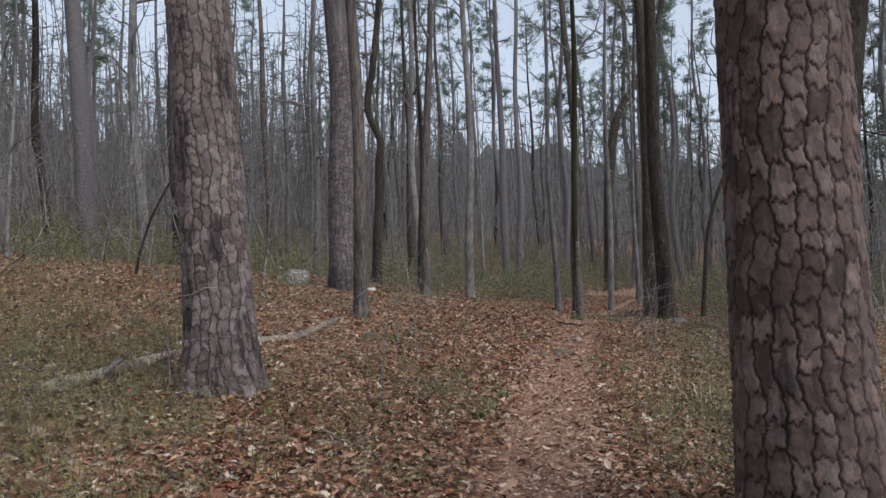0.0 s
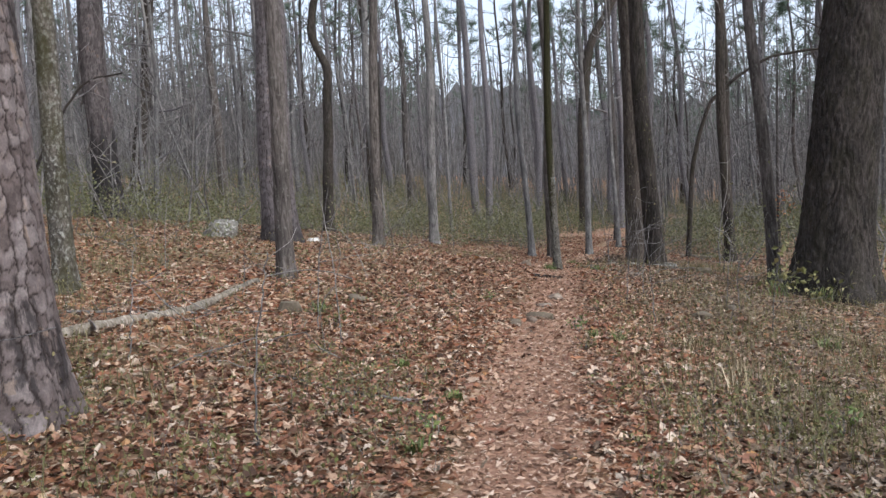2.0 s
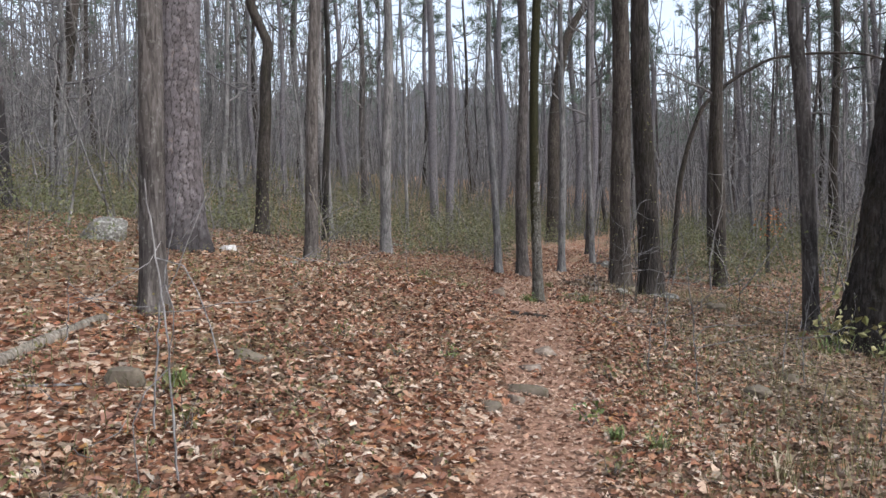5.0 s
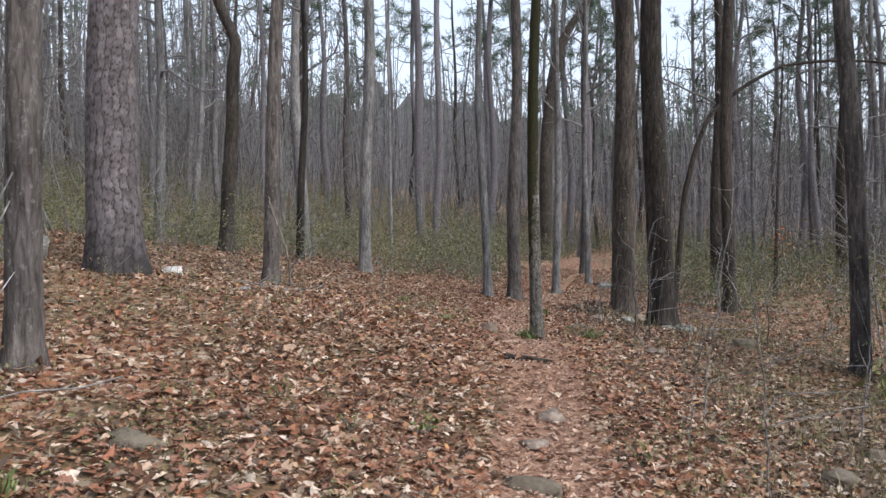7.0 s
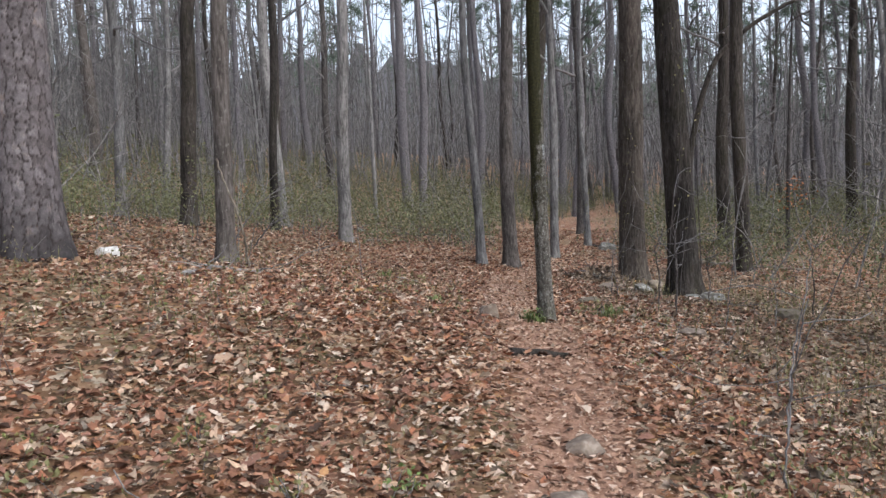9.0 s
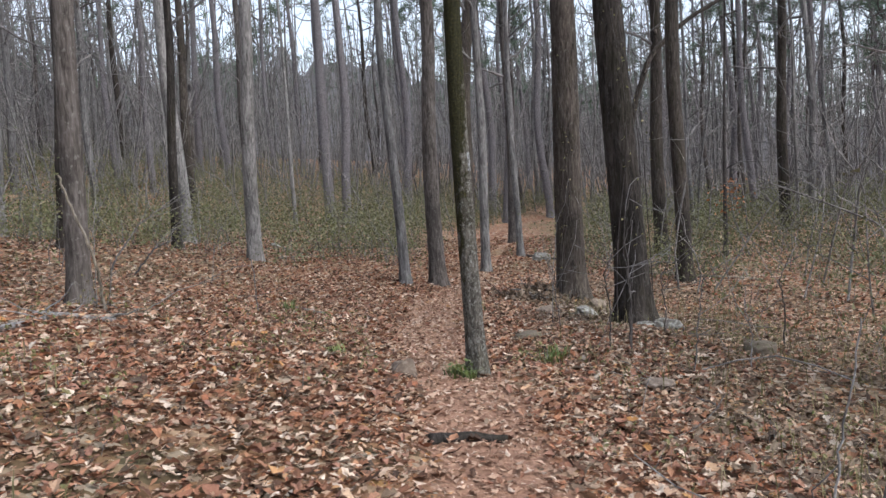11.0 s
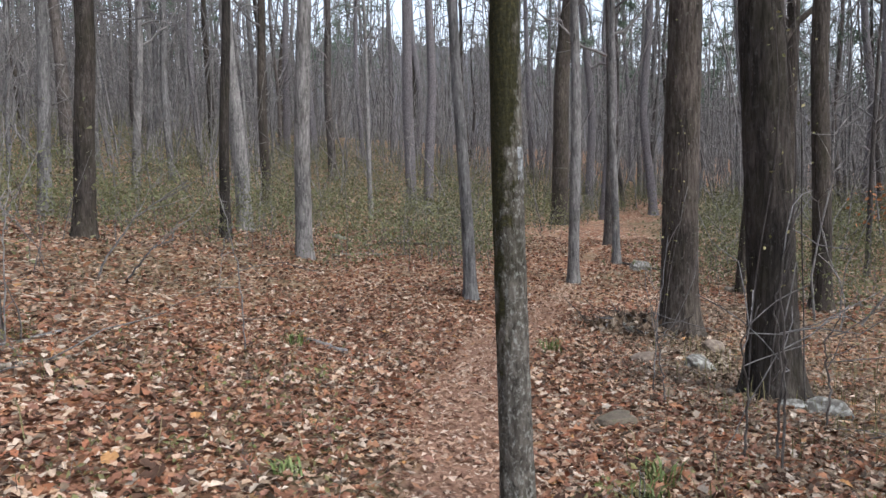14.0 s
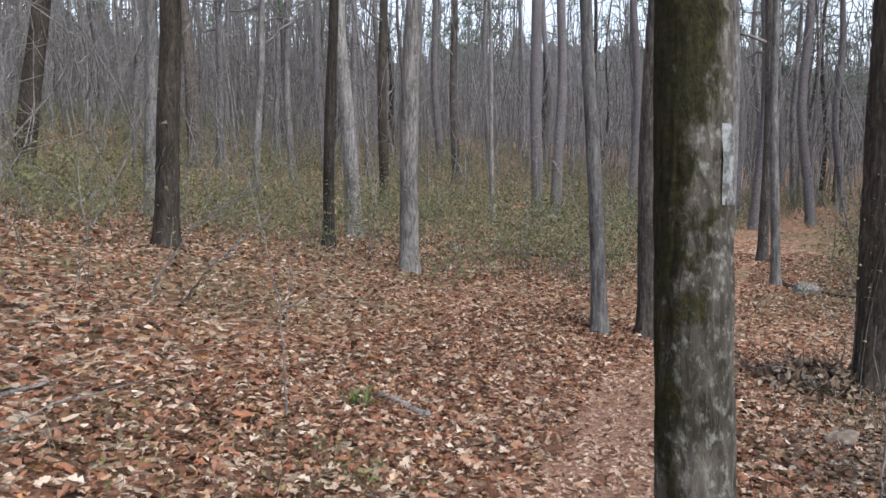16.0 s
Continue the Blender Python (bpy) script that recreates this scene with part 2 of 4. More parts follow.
def stone_material(name, dark, light, spot, amount):
    m, t, b = material(name, 0.9, 0.2)
    v = coords(t, (1, 1, 1))
    g = noise_tex(t, v, 9, 8, 0.65)
    col = ramp(t, g, [(0.3, dark), (0.7, light)])
    s = noise_tex(t, v, 22, 5, 0.6)
    col = blend(t, ramp(t, s, [(0.58 - 0.12 * amount, (0, 0, 0)), (0.64, (amount, amount, amount))]), col, spot)
    t.links.new(col, b.inputs["Base Color"])
    relief(t, b, g, 0.9, 0.02)
    return m


stone_pale = stone_material("lichened_stone", (0.07, 0.063, 0.053), (0.18, 0.166, 0.145), (0.40, 0.40, 0.36), 0.85)
stone_tan = stone_material("tan_stone", (0.10, 0.075, 0.058), (0.225, 0.178, 0.14), (0.34, 0.29, 0.235), 0.5)
stone_moss = stone_material("mossy_stone", (0.085, 0.068, 0.05), (0.19, 0.155, 0.118), (0.085, 0.085, 0.045), 0.6)
stone_white = stone_material("white_quartz", (0.36, 0.34, 0.31), (0.58, 0.56, 0.53), (0.66, 0.66, 0.64), 0.6)
wood_bare = ridged_bark("weathered_wood", (0.07, 0.058, 0.046), (0.21, 0.183, 0.152), (0.39, 0.355, 0.31), 0.4, 0.25, 30, 3, 0.006)
paint_white, _pt, _pb = material("faded_paint", 0.8, 0.2)
_pt.links.new(ramp(_pt, noise_tex(_pt, coords(_pt, (1, 1, 1)), 45, 6, 0.7), [(0.42, (0.08, 0.075, 0.068)), (0.5, (0.17, 0.175, 0.175)), (0.62, (0.29, 0.305, 0.31))]), _pb.inputs["Base Color"])


# ---- mesh helpers ----
rng = np.random.default_rng(7)


class Buf:
    """Gathers pieces of geometry into one mesh."""

    def __init__(self):
        self.v, self.f, self.n = [], [], 0

    def add(self, v, f):
        self.v.append(np.asarray(v, float))
        self.f.append(np.asarray(f, int) + self.n)
        self.n += len(v)

    def mesh(self, name, mat, smooth=True):
        me = bpy.data.meshes.new(name)
        v = np.concatenate(self.v)
        me.vertices.add(len(v))
        me.vertices.foreach_set("co", v.ravel())
        sizes = np.concatenate([np.full(len(f), f.shape[1]) for f in self.f])
        loops = np.concatenate([f.ravel() for f in self.f])
        me.loops.add(len(loops))
        me.loops.foreach_set("vertex_index", loops)
        me.polygons.add(len(sizes))
        me.polygons.foreach_set("loop_start", np.concatenate([[0], np.cumsum(sizes)[:-1]]))
        me.update(calc_edges=True)
        me.polygons.foreach_set("use_smooth", np.full(len(sizes), smooth))
        me.materials.append(mat)
        return me


def part(name, data, parent, label=""):
    ob = new(name, data)
    ob.parent = parent
    return tagged(ob, label)


def tube(buf, pts, radii, sides=6):
    """A round limb along pts."""
    pts, radii = np.asarray(pts, float), np.asarray(radii, float)
    d = np.gradient(pts, axis=0)
    d /= np.linalg.norm(d, axis=1)[:, None] + 1e-9
    ref = np.array([0.0, 0, 1]) if abs(d[:, 2]).mean() < 0.8 else np.array([1.0, 0, 0])
    a = np.cross(d, ref)
    a /= np.linalg.norm(a, axis=1)[:, None] + 1e-9
    b = np.cross(d, a)
    th = np.linspace(0, 2 * np.pi, sides, endpoint=False)
    v = pts[:, None] + radii[:, None, None] * (np.cos(th)[None, :, None] * a[:, None] + np.sin(th)[None, :, None] * b[:, None])
    n = len(pts)
    i, j = np.meshgrid(np.arange(n - 1), np.arange(sides), indexing="ij")
    k = (j + 1) % sides
    buf.add(v.reshape(-1, 3), np.stack([i * sides + j, i * sides + k, (i + 1) * sides + k, (i + 1) * sides + j], -1).reshape(-1, 4))


def wander(start, way, length, n, r, bend=0.15, rise=0.0):
    """A crooked line of n points from start."""
    p, d, out = np.array(start, float), np.array(way, float), []
    for _ in range(n):
        out.append(p.copy())
        d = d + r.normal(0, bend, 3) + np.array([0, 0, rise])
        d /= np.linalg.norm(d)
        p = p + d * length / (n - 1)
    return np.array(out)


# ---- the lie of the land ----
HILL = 0.25
SWELLS = [(-3, (-0.007, 0.106, 0.021, -0.091, -0.034, 0.011, 0.075, 0.086)), (0, (-0.053, -0.032, -0.070, 0.026, 0.161, 0.002, -0.034, -0.000)), (3, (-0.012, -0.047, -0.103, -0.047, 0.076, -0.032, -0.065, 0.020)), (6, (0.000, -0.005, -0.018, -0.007, 0.115, 0.213, 0.068, -0.007))]
SWELL_Y = (3, 6, 9, 12, 15, 18, 21.5, 25)


def land(x, y):
    """The ground's height: a slope falling to the right, soft swells, and a wooded hill far off to the left."""
    x, y = np.asarray(x, float), np.asarray(y, float)
    a = 10 * np.tanh(x / 10)
    u = 18 * np.tanh((np.clip(y, -7, 36) - 16) / 18)
    z = 0.884573 -0.169601 * a +0.023471 * u -0.003292 * a * u -0.000677 * a * a -0.003049 * u * u +0.000949 * u * u * a +0.000044 * u ** 3
    for sx, row in SWELLS:
        for sy, h in zip(SWELL_Y, row):
            z = z + h * np.exp(-((x - sx) ** 2 + (y - sy) ** 2) / 9.68)
    rise = HILL * 5 * np.log1p(np.exp(np.clip((-0.7 * x + 0.71 * y - 28) / 5, -30, 30)))
    return z + 8.5 * np.tanh(rise / 8.5)


TRAIL = np.array([(0.2, -6), (0.3, -2), (0.45, 1), (0.58, 3), (0.69, 4.5), (0.95, 6.5), (1.17, 7.8), (1.42, 9.2), (1.75, 11), (2.08, 12.6), (2.33, 14.3),
                  (2.42, 15.6), (2.48, 16.6), (2.66, 18.3), (3.1, 20.6), (4.6, 24.6), (7.0, 32.0), (11.5, 42), (18, 55)], float)


def off_trail(x, y):
    """The distance from the middle of the footpath."""
    best = np.full(np.shape(x), 1e9)
    for (ax, ay), (bx, by) in zip(TRAIL[:-1], TRAIL[1:]):
        t = np.clip(((x - ax) * (bx - ax) + (y - ay) * (by - ay)) / ((bx - ax) ** 2 + (by - ay) ** 2), 0, 1)
        best = np.minimum(best, np.hypot(x - ax - t * (bx - ax), y - ay - t * (by - ay)))
    return best


def ripple(x, y):
    """Small unevenness of the ground."""
    z = 0 * x
    for k, (wx, wy, ph, am) in enumerate(((1.3, 0.7, 0.3, 0.018), (-0.8, 1.9, 1.1, 0.016), (2.9, -2.2, 2.0, 0.011), (3.7, 3.1, 0.7, 0.009), (-6.1, 4.4, 4.0, 0.006))):
        z = z + am * np.sin(wx * x + wy * y + ph + 1.7 * np.sin(0.31 * wy * x - 0.23 * wx * y + k))
    return z


def floor_z(x, y):
    x, y = np.asarray(x, float), np.asarray(y, float)
    d = off_trail(x, y)
    return land(x, y) + ripple(x, y) * np.clip(d / 0.8, 0.35, 1) - 0.035 * np.exp(-(d / 0.38) ** 4)


def axis(lo, hi, step, far):
    mid = list(np.arange(lo, hi + 1e-6, step))
    s, a, b = step, mid[0], mid[-1]
    left, right = [], []
    while a > -far or b < far:
        s *= 1.13
        a, b = a - s, b + s
        left.append(a), right.append(b)
    return np.array(left[::-1] + mid + right)


gx, gy = axis(-7, 10, 0.14, 700), axis(-2, 28, 0.14, 700)
GX, GY = np.meshgrid(gx, gy)
gz = floor_z(GX, GY)
buf = Buf()
ni, nj = len(gy), len(gx)
ii, jj = np.meshgrid(np.arange(ni - 1), np.arange(nj - 1), indexing="ij")
buf.add(np.stack([GX, GY, gz], -1).reshape(-1, 3), np.stack([ii * nj + jj, ii * nj + jj + 1, (ii + 1) * nj + jj + 1, (ii + 1) * nj + jj], -1).reshape(-1, 4))
ground_me = buf.mesh("ground", ground_mat)
worn = ground_me.attributes.new("trodden", "FLOAT", "POINT")
worn.data.foreach_set("value", (np.clip(1.25 - off_trail(GX, GY) / 0.42, 0, 1) * np.clip((27 - GY) / 7, 0.12, 1)).ravel())
ground = tagged(new("ground", ground_me), "sloping forest floor of brown oak leaves with a narrow reddish dirt footpath", "ground", kind="structure")


# glowing wall closes the view on all sides as a wooded ridge, haze painted
def painted_haze_material():
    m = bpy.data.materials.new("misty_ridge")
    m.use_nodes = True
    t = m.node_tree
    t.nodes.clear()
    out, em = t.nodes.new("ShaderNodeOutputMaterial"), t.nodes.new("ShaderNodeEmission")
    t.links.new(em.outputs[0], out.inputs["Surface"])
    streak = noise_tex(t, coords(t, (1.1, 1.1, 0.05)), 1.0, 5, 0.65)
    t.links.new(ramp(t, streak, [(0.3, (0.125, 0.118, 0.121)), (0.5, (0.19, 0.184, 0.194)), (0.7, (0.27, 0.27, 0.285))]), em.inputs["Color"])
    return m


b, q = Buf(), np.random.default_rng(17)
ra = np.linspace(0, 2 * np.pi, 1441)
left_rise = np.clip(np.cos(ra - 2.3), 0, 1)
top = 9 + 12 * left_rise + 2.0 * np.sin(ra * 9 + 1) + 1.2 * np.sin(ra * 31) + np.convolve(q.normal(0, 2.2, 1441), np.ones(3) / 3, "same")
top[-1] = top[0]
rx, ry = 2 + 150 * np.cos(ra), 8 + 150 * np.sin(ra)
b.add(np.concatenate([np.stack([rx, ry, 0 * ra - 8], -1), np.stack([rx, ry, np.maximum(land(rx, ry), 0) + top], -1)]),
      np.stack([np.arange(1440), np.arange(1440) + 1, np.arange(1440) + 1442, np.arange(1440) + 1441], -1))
tagged(new("backdrop", b.mesh("backdrop", painted_haze_material())), "glowing backdrop wall painted as a hazy grey wooded ridge in the far distance", "backdrop", kind="structure")


# ---- trees ----
def plates(theta, z, radius, wide, tall, seed):
    """Bark in wandering columns of overlapping plates: distances in metres to the side and end cracks, the plate's own number, and the height within it."""
    r = np.random.default_rng(seed)
    nu = max(6, int(round(2 * np.pi * radius / wide)))
    nv = int(z.max() / tall * 1.6) + 8
    ph, step, off = r.uniform(0, 6.3, (3, 1)) + np.cumsum(r.normal(0, 0.75, (3, nu)), axis=1), r.uniform(0.75, 1.45, nu), r.uniform(0, 1, nu)
    jit, val, slant = r.uniform(-0.28, 0.28, (nu, nv)), r.uniform(0, 1, (nu, nv)), r.uniform(-0.9, 0.9, (nu, nv))

    def side(k):
        k = k % nu
        return 0.24 * np.sin(z * 6 + ph[0, k]) + 0.12 * np.sin(z * 17 + ph[1, k]) + 0.05 * np.sin(z * 55 + ph[2, k]) + 0.035 * np.sin(z * 131 + ph[0, k])

    u = theta / (2 * np.pi) * nu + 0.5
    k = np.floor(u).astype(int)
    k = np.where(u < k + side(k), k - 1, k)
    k = np.where(u >= k + 1 + side(k + 1), k + 1, k)
    to_left, to_right = u - k - side(k), k + 1 + side(k + 1) - u
    across = to_left / np.maximum(to_left + to_right, 0.05)
    c = k % nu
    v = z / tall * step[c] + off[c] + 1 + 0.1 * np.sin(theta * 31 + ph[1, c]) + 0.05 * np.sin(theta * 83 + z * 40)
    j = np.floor(v).astype(int)

    def end(j):
        j = np.clip(j, 0, nv - 1)
        return j + jit[c, j] + 0.6 * slant[c, j] * (across - 0.5) + 0.05 * (2 * across - 1) ** 2 * np.sign(slant[c, j])

    j = np.where(v < end(j), j - 1, j)
    j = np.where(v >= end(j + 1), j + 1, j)
    low, high = v - end(j), end(j + 1) - v
    own = val[c, np.clip(j, 0, nv - 1)]
    return np.minimum(to_left, to_right) * wide, np.minimum(low, high) * tall / step[c], own, low / np.maximum(low + high, 0.05)


def spine(height, lean, bends, zs, seed):
    """The trunk's middle at heights zs. bends: (height, x, y) knees the trunk is led through."""
    r = np.random.default_rng(seed)
    x, y = lean[0] * zs, lean[1] * zs
    if bends:
        hb = np.array([0] + [b[0] for b in bends])
        x = np.interp(zs, hb, [0] + [b[1] for b in bends])
        y = np.interp(zs, hb, [0] + [b[2] for b in bends])
        k = np.ones(5) / 5
        x[2:-2], y[2:-2] = np.convolve(x, k, "valid"), np.convolve(y, k, "valid")
    a, p = r.uniform(0.03, 0.09) * (1.9 if seed >= 200 else 1), r.uniform(0, 6, 2)
    g = np.clip(zs / 4, 0, 1)
    return x + a * g * (np.sin(zs * 0.6 + p[0]) - np.sin(p[0])), y + a * g * (np.sin(zs * 0.5 + p[1]) - np.sin(p[1]))


def trunk_mesh(height, dia, lean, seed, mat, bends=(), sides=14, step=0.5, flare=0.35, fine=0, plate=None, taper=0.8):
    r = np.random.default_rng(seed + 1000)
    if fine:
        zs = np.concatenate([np.arange(-0.35, fine, step), np.arange(fine, height, 0.5), [height]])
    else:
        zs = np.concatenate([[-0.35, 0, 0.12, 0.28, 0.5], np.arange(0.8, height, step), [height]])
    th = np.linspace(0, 2 * np.pi, sides, endpoint=False)
    Z, T = np.meshgrid(zs, th, indexing="ij")
    cx, cy = spine(height, lean, bends, np.clip(zs, 0, None), seed)
    base = dia / 2 * (1 - taper * np.clip(Z / height, 0, 1) ** 1.1)
    k, ph = r.integers(4, 7), r.uniform(0, 6)
    base = base * (1 + flare * np.exp(-np.clip(Z, 0, None) / (0.35 * dia + 0.12)) * (1 + 0.45 * np.cos(k * T + ph + 0.7 * np.sin(T))))
    base = base * (1 + 0.035 * np.sin(2 * T + ph + Z * 0.5) + 0.02 * np.sin(3 * T - Z * 1.3 + ph))
    attrs = None
    if plate:
        wide, tall, deep = plate
        zz = np.clip(Z + 0.35, 0, None)
        flank, butt, own, up = plates(T, zz, dia / 2, wide, tall, seed)
        flank2, butt2, own2, up2 = plates(T, zz, dia / 2, wide * 0.7, tall * 0.55, seed + 7)
        e = np.clip((flank - 0.002) / 0.006, 0, 1) * np.clip(0.1 + butt / 0.006, 0, 1)
        flake = (own2 > 0.5) * np.clip(np.minimum(flank2, butt2) / 0.006, 0, 1)
        lift = e * (0.62 + 0.3 * own + 0.55 * (0.5 - up)) + 0.22 * flake * e * (1.2 - up2)
        base = base + deep * (lift - 0.8) * np.clip(1.2 - Z / 9, 0.3, 1)
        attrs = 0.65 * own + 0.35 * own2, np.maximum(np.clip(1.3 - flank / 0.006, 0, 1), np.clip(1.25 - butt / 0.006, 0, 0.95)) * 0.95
    elif fine:
        ridge = np.abs(np.sin(T * sides * 0.11 + 2.2 * np.sin(Z * 3.1 + T * 3) + 1.3 * np.sin(Z * 7.3 - T * 5)))
        base = base + dia * 0.03 * (ridge - 0.5) + dia * 0.012 * np.sin(Z * 31 + 7 * np.sin(T * 6 + Z * 2))
    v = np.stack([cx[:, None] + base * np.cos(T), cy[:, None] + base * np.sin(T), Z], -1)
    n = len(zs)
    i, j = np.meshgrid(np.arange(n - 1), np.arange(sides), indexing="ij")
    q = (j + 1) % sides
    b = Buf()
    b.add(v.reshape(-1, 3), np.stack([i * sides + j, i * sides + q, (i + 1) * sides + q, (i + 1) * sides + j], -1).reshape(-1, 4))
    me = b.mesh("trunk", mat)
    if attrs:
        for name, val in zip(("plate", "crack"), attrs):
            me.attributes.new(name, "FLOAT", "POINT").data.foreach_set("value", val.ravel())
    return me


def limbs(buf, height, dia, lean, seed, bends=(), low=0.35, count=14, reach=3.2, twigs=4, droop=0.0, ends=None, sides=5):
    """Boughs with side twigs; the twigs' ends go into ends."""
    r = np.random.default_rng(seed + 5)
    for i in range(count):
        h = height * (low + (0.97 - low) * ((i + r.uniform(0, 0.9)) / count))
        x, y = spine(height, lean, bends, np.array([0, 1, 2, h, h, h, h]), seed) if bends else spine(height, lean, bends, np.array([h]), seed)
        if bends:
            x, y = [np.interp(h, [0] + [b[0] for b in bends], [0] + [b[k] for b in bends]) for k in (1, 2)]
        else:
            x, y = x[0], y[0]
        rad = dia / 2 * (1 - 0.8 * h / height)
        a = r.uniform(0, 2 * np.pi)
        up = r.uniform(0.15, 0.95) - droop
        ln = reach * r.uniform(0.5, 1.1) * (1.15 - 0.65 * (h / height))
        pts = wander((x, y, h), (np.cos(a), np.sin(a), up), ln, 6, r, 0.32, 0.08)
        rb = max(0.012, min(rad * 0.5, 0.016 * ln + 0.008))
        tube(buf, pts, rb * np.linspace(1, 0.3, 6), sides)
        for _ in range(twigs):
            k = r.integers(1, 6)
            d = pts[k] - pts[k - 1]
            d = d / np.linalg.norm(d) + r.normal(0, 0.55, 3)
            tw = wander(pts[k], d / np.linalg.norm(d), ln * r.uniform(0.25, 0.55), 4, r, 0.25, 0.04)
            tube(buf, tw, rb * np.array([0.42, 0.32, 0.24, 0.12]), 3)
            if ends is not None:
                ends.extend([tw[-1], tw[2], pts[-1]])


def needle_mesh(ends, seed, each=14, size=0.3):
    r = np.random.default_rng(seed)
    e = np.repeat(np.array(ends), each, axis=0) + r.normal(0, 0.1, (len(ends) * each, 3))
    d = r.normal(0, 1, e.shape) + np.array([0, 0, 0.35])
    d /= np.linalg.norm(d, axis=1)[:, None]
    side = np.cross(d, r.normal(0, 1, e.shape))
    side /= np.linalg.norm(side, axis=1)[:, None] + 1e-9
    ln, w = size * r.uniform(0.6, 1.2, (len(e), 1)), 0.05 * size + 0.004
    v = np.stack([e - side * w, e + side * w, e + d * ln], 1).reshape(-1, 3)
    b = Buf()
    b.add(v, np.arange(len(v)).reshape(-1, 3))
    return b.mesh("needles", needle_mat, False)


def sprigs(pts, seed, mat, each=6, size=0.05, spread=0.08, name="leaves", flat=False):
    """Small folded leaves round the given points, in one mesh."""
    r = np.random.default_rng(seed)
    c = np.repeat(np.asarray(pts, float), each, axis=0)
    c = c + r.normal(0, spread, c.shape)
    n = len(c)
    d = r.normal(0, 1, (n, 3))
    d /= np.linalg.norm(d, axis=1)[:, None]
    s = np.cross(d, r.normal(0, 1, (n, 3)))
    s /= np.linalg.norm(s, axis=1)[:, None] + 1e-9
    up = np.cross(d, s)
    ln = size * r.uniform(0.6, 1.3, (n, 1))
    if flat:
        b = Buf()
        b.add(np.stack([c - s * ln * 0.3, c + s * ln * 0.3, c + d * ln], 1).reshape(-1, 3), np.arange(3 * n).reshape(-1, 3))
        return b.mesh(name, mat, False)
    v = np.stack([c, c + d * ln * 0.5 + s * ln * 0.3 + up * ln * 0.12, c + d * ln, c + d * ln * 0.5 - s * ln * 0.3 + up * ln * 0.12], 1).reshape(-1, 3)
    k = np.arange(n)[:, None] * 4
    b = Buf()
    b.add(v, np.concatenate([k + [0, 1, 2], k + [0, 2, 3]]))
    return b.mesh(name, mat, False)


def tree(name, x, y, dia, lean=(0, 0), height=20, mat=None, label="", seed=1, low=0.26, count=18, reach=2.8, twigs=4, bends=(), sides=16, step=0.5,
         flare=0.35, fine=0, plate=None, crown="bare", group="", sunk=0.0):
    ob = new(name)
    ob.location = (x, y, float(floor_z(x, y)) - sunk)
    tagged(ob, label, "tree", group)
    part("trunk", trunk_mesh(height, dia, lean, seed, mat, bends, sides, step, flare, fine, plate), ob)
    b, ends = Buf(), []
    limbs(b, height, dia, lean, seed, bends, low, count, reach, twigs, 0.35 if crown == "pine" else 0, ends)
    top = part("crown", b.mesh("crown", twig_mat if crown != "pine" else bark_brown), ob)
    if crown == "pine":
        part("needles", needle_mesh(ends, seed), top, "dark green pine needles")
    return ob


P_NEAR = "tall pine trunk with thick reddish-brown plated bark"
tree("pine_tree", -1.845, 6.35, 0.61, (-0.033, -0.013), 24, pale_plates, P_NEAR + " and dark scars", 11, 0.5, 16, 2.6,
     sides=290, step=0.0125, fine=4.0, plate=(0.088, 0.115, 0.0135), crown="pine", flare=0.28)
tree("pine_tree", 1.92, 3.54, 0.69, (-0.03, -0.004), 25, pine_plates, P_NEAR + ", close to the footpath", 12, 0.5, 16, 2.6,
     sides=340, step=0.0105, fine=2.9, plate=(0.105, 0.145, 0.017), crown="pine", flare=0.14)
tree("pine_tree", -2.32, 16.78, 0.60, (-0.031, -0.010), 24, grey_plates, "straight pine trunk with pale plated bark and a charred base", 13, 0.5, 16, 2.6,
     sides=150, step=0.025, fine=5.5, plate=(0.11, 0.13, 0.018), crown="pine", flare=0.3)
tree("pine_tree", -8.08, 23.26, 0.72, (-0.012, -0.005), 24, burnt_plates, "pine trunk with a blackened fissured base on the slope", 14, 0.5, 14, 2.8, sides=110, step=0.05, fine=7,
     plate=(0.13, 0.2, 0.03), crown="pine", flare=0.5)
tree("pine_tree", -12.78, 26.91, 0.72, (-0.042, -0.020), 25, pine_bark, "grey-brown pine trunk standing in the undergrowth", 15, 0.5, 14, 2.8, sides=24, crown="pine")

tree("oak_tree", 6.72, 14.45, 1.02, (0.107, -0.054), 22, bark_dark, "massive leaning oak with dark deeply furrowed bark", 21, 0.35, 16, 5, sides=120, step=0.05, fine=6.5, flare=0.5)
DARK = "slender dark-barked hardwood trunk, bare of leaves"
GREY = "slender grey-barked hardwood trunk, bare of leaves"
tree("hardwood_tree", -1.39, 12.13, 0.215, (0.004, 0.001), 15, bark_brown, "slim brown-barked hardwood standing in the leaf litter", 31, 0.45, sides=48, step=0.05, fine=4, flare=0.3)
tree("hardwood_tree", -12.01, 35.45, 0.60, (0.113, 0.043), 19, bark_dark, "dark leaning hardwood trunk on the slope", 33)
tree("hardwood_tree", 5.52, 21.83, 0.42, (0.001, 0), 20, bark_brown_dark, "dark brown furrowed hardwood trunk twined with a leafy vine", 34, 0.4, sides=64, step=0.06, fine=6)
tree("hardwood_tree", 5.06, 18.46, 0.355, (-0.012, 0.005), 21, bark_dark, "dark rough hardwood trunk twined with a leafy vine", 35, 0.42, sides=72, step=0.05, fine=5, flare=0.45)
tree("hardwood_tree", 9.14, 25.19, 0.33, (0.008, -0.004), 19, bark_dark, DARK, 36, 0.35, sides=24, step=0.2)
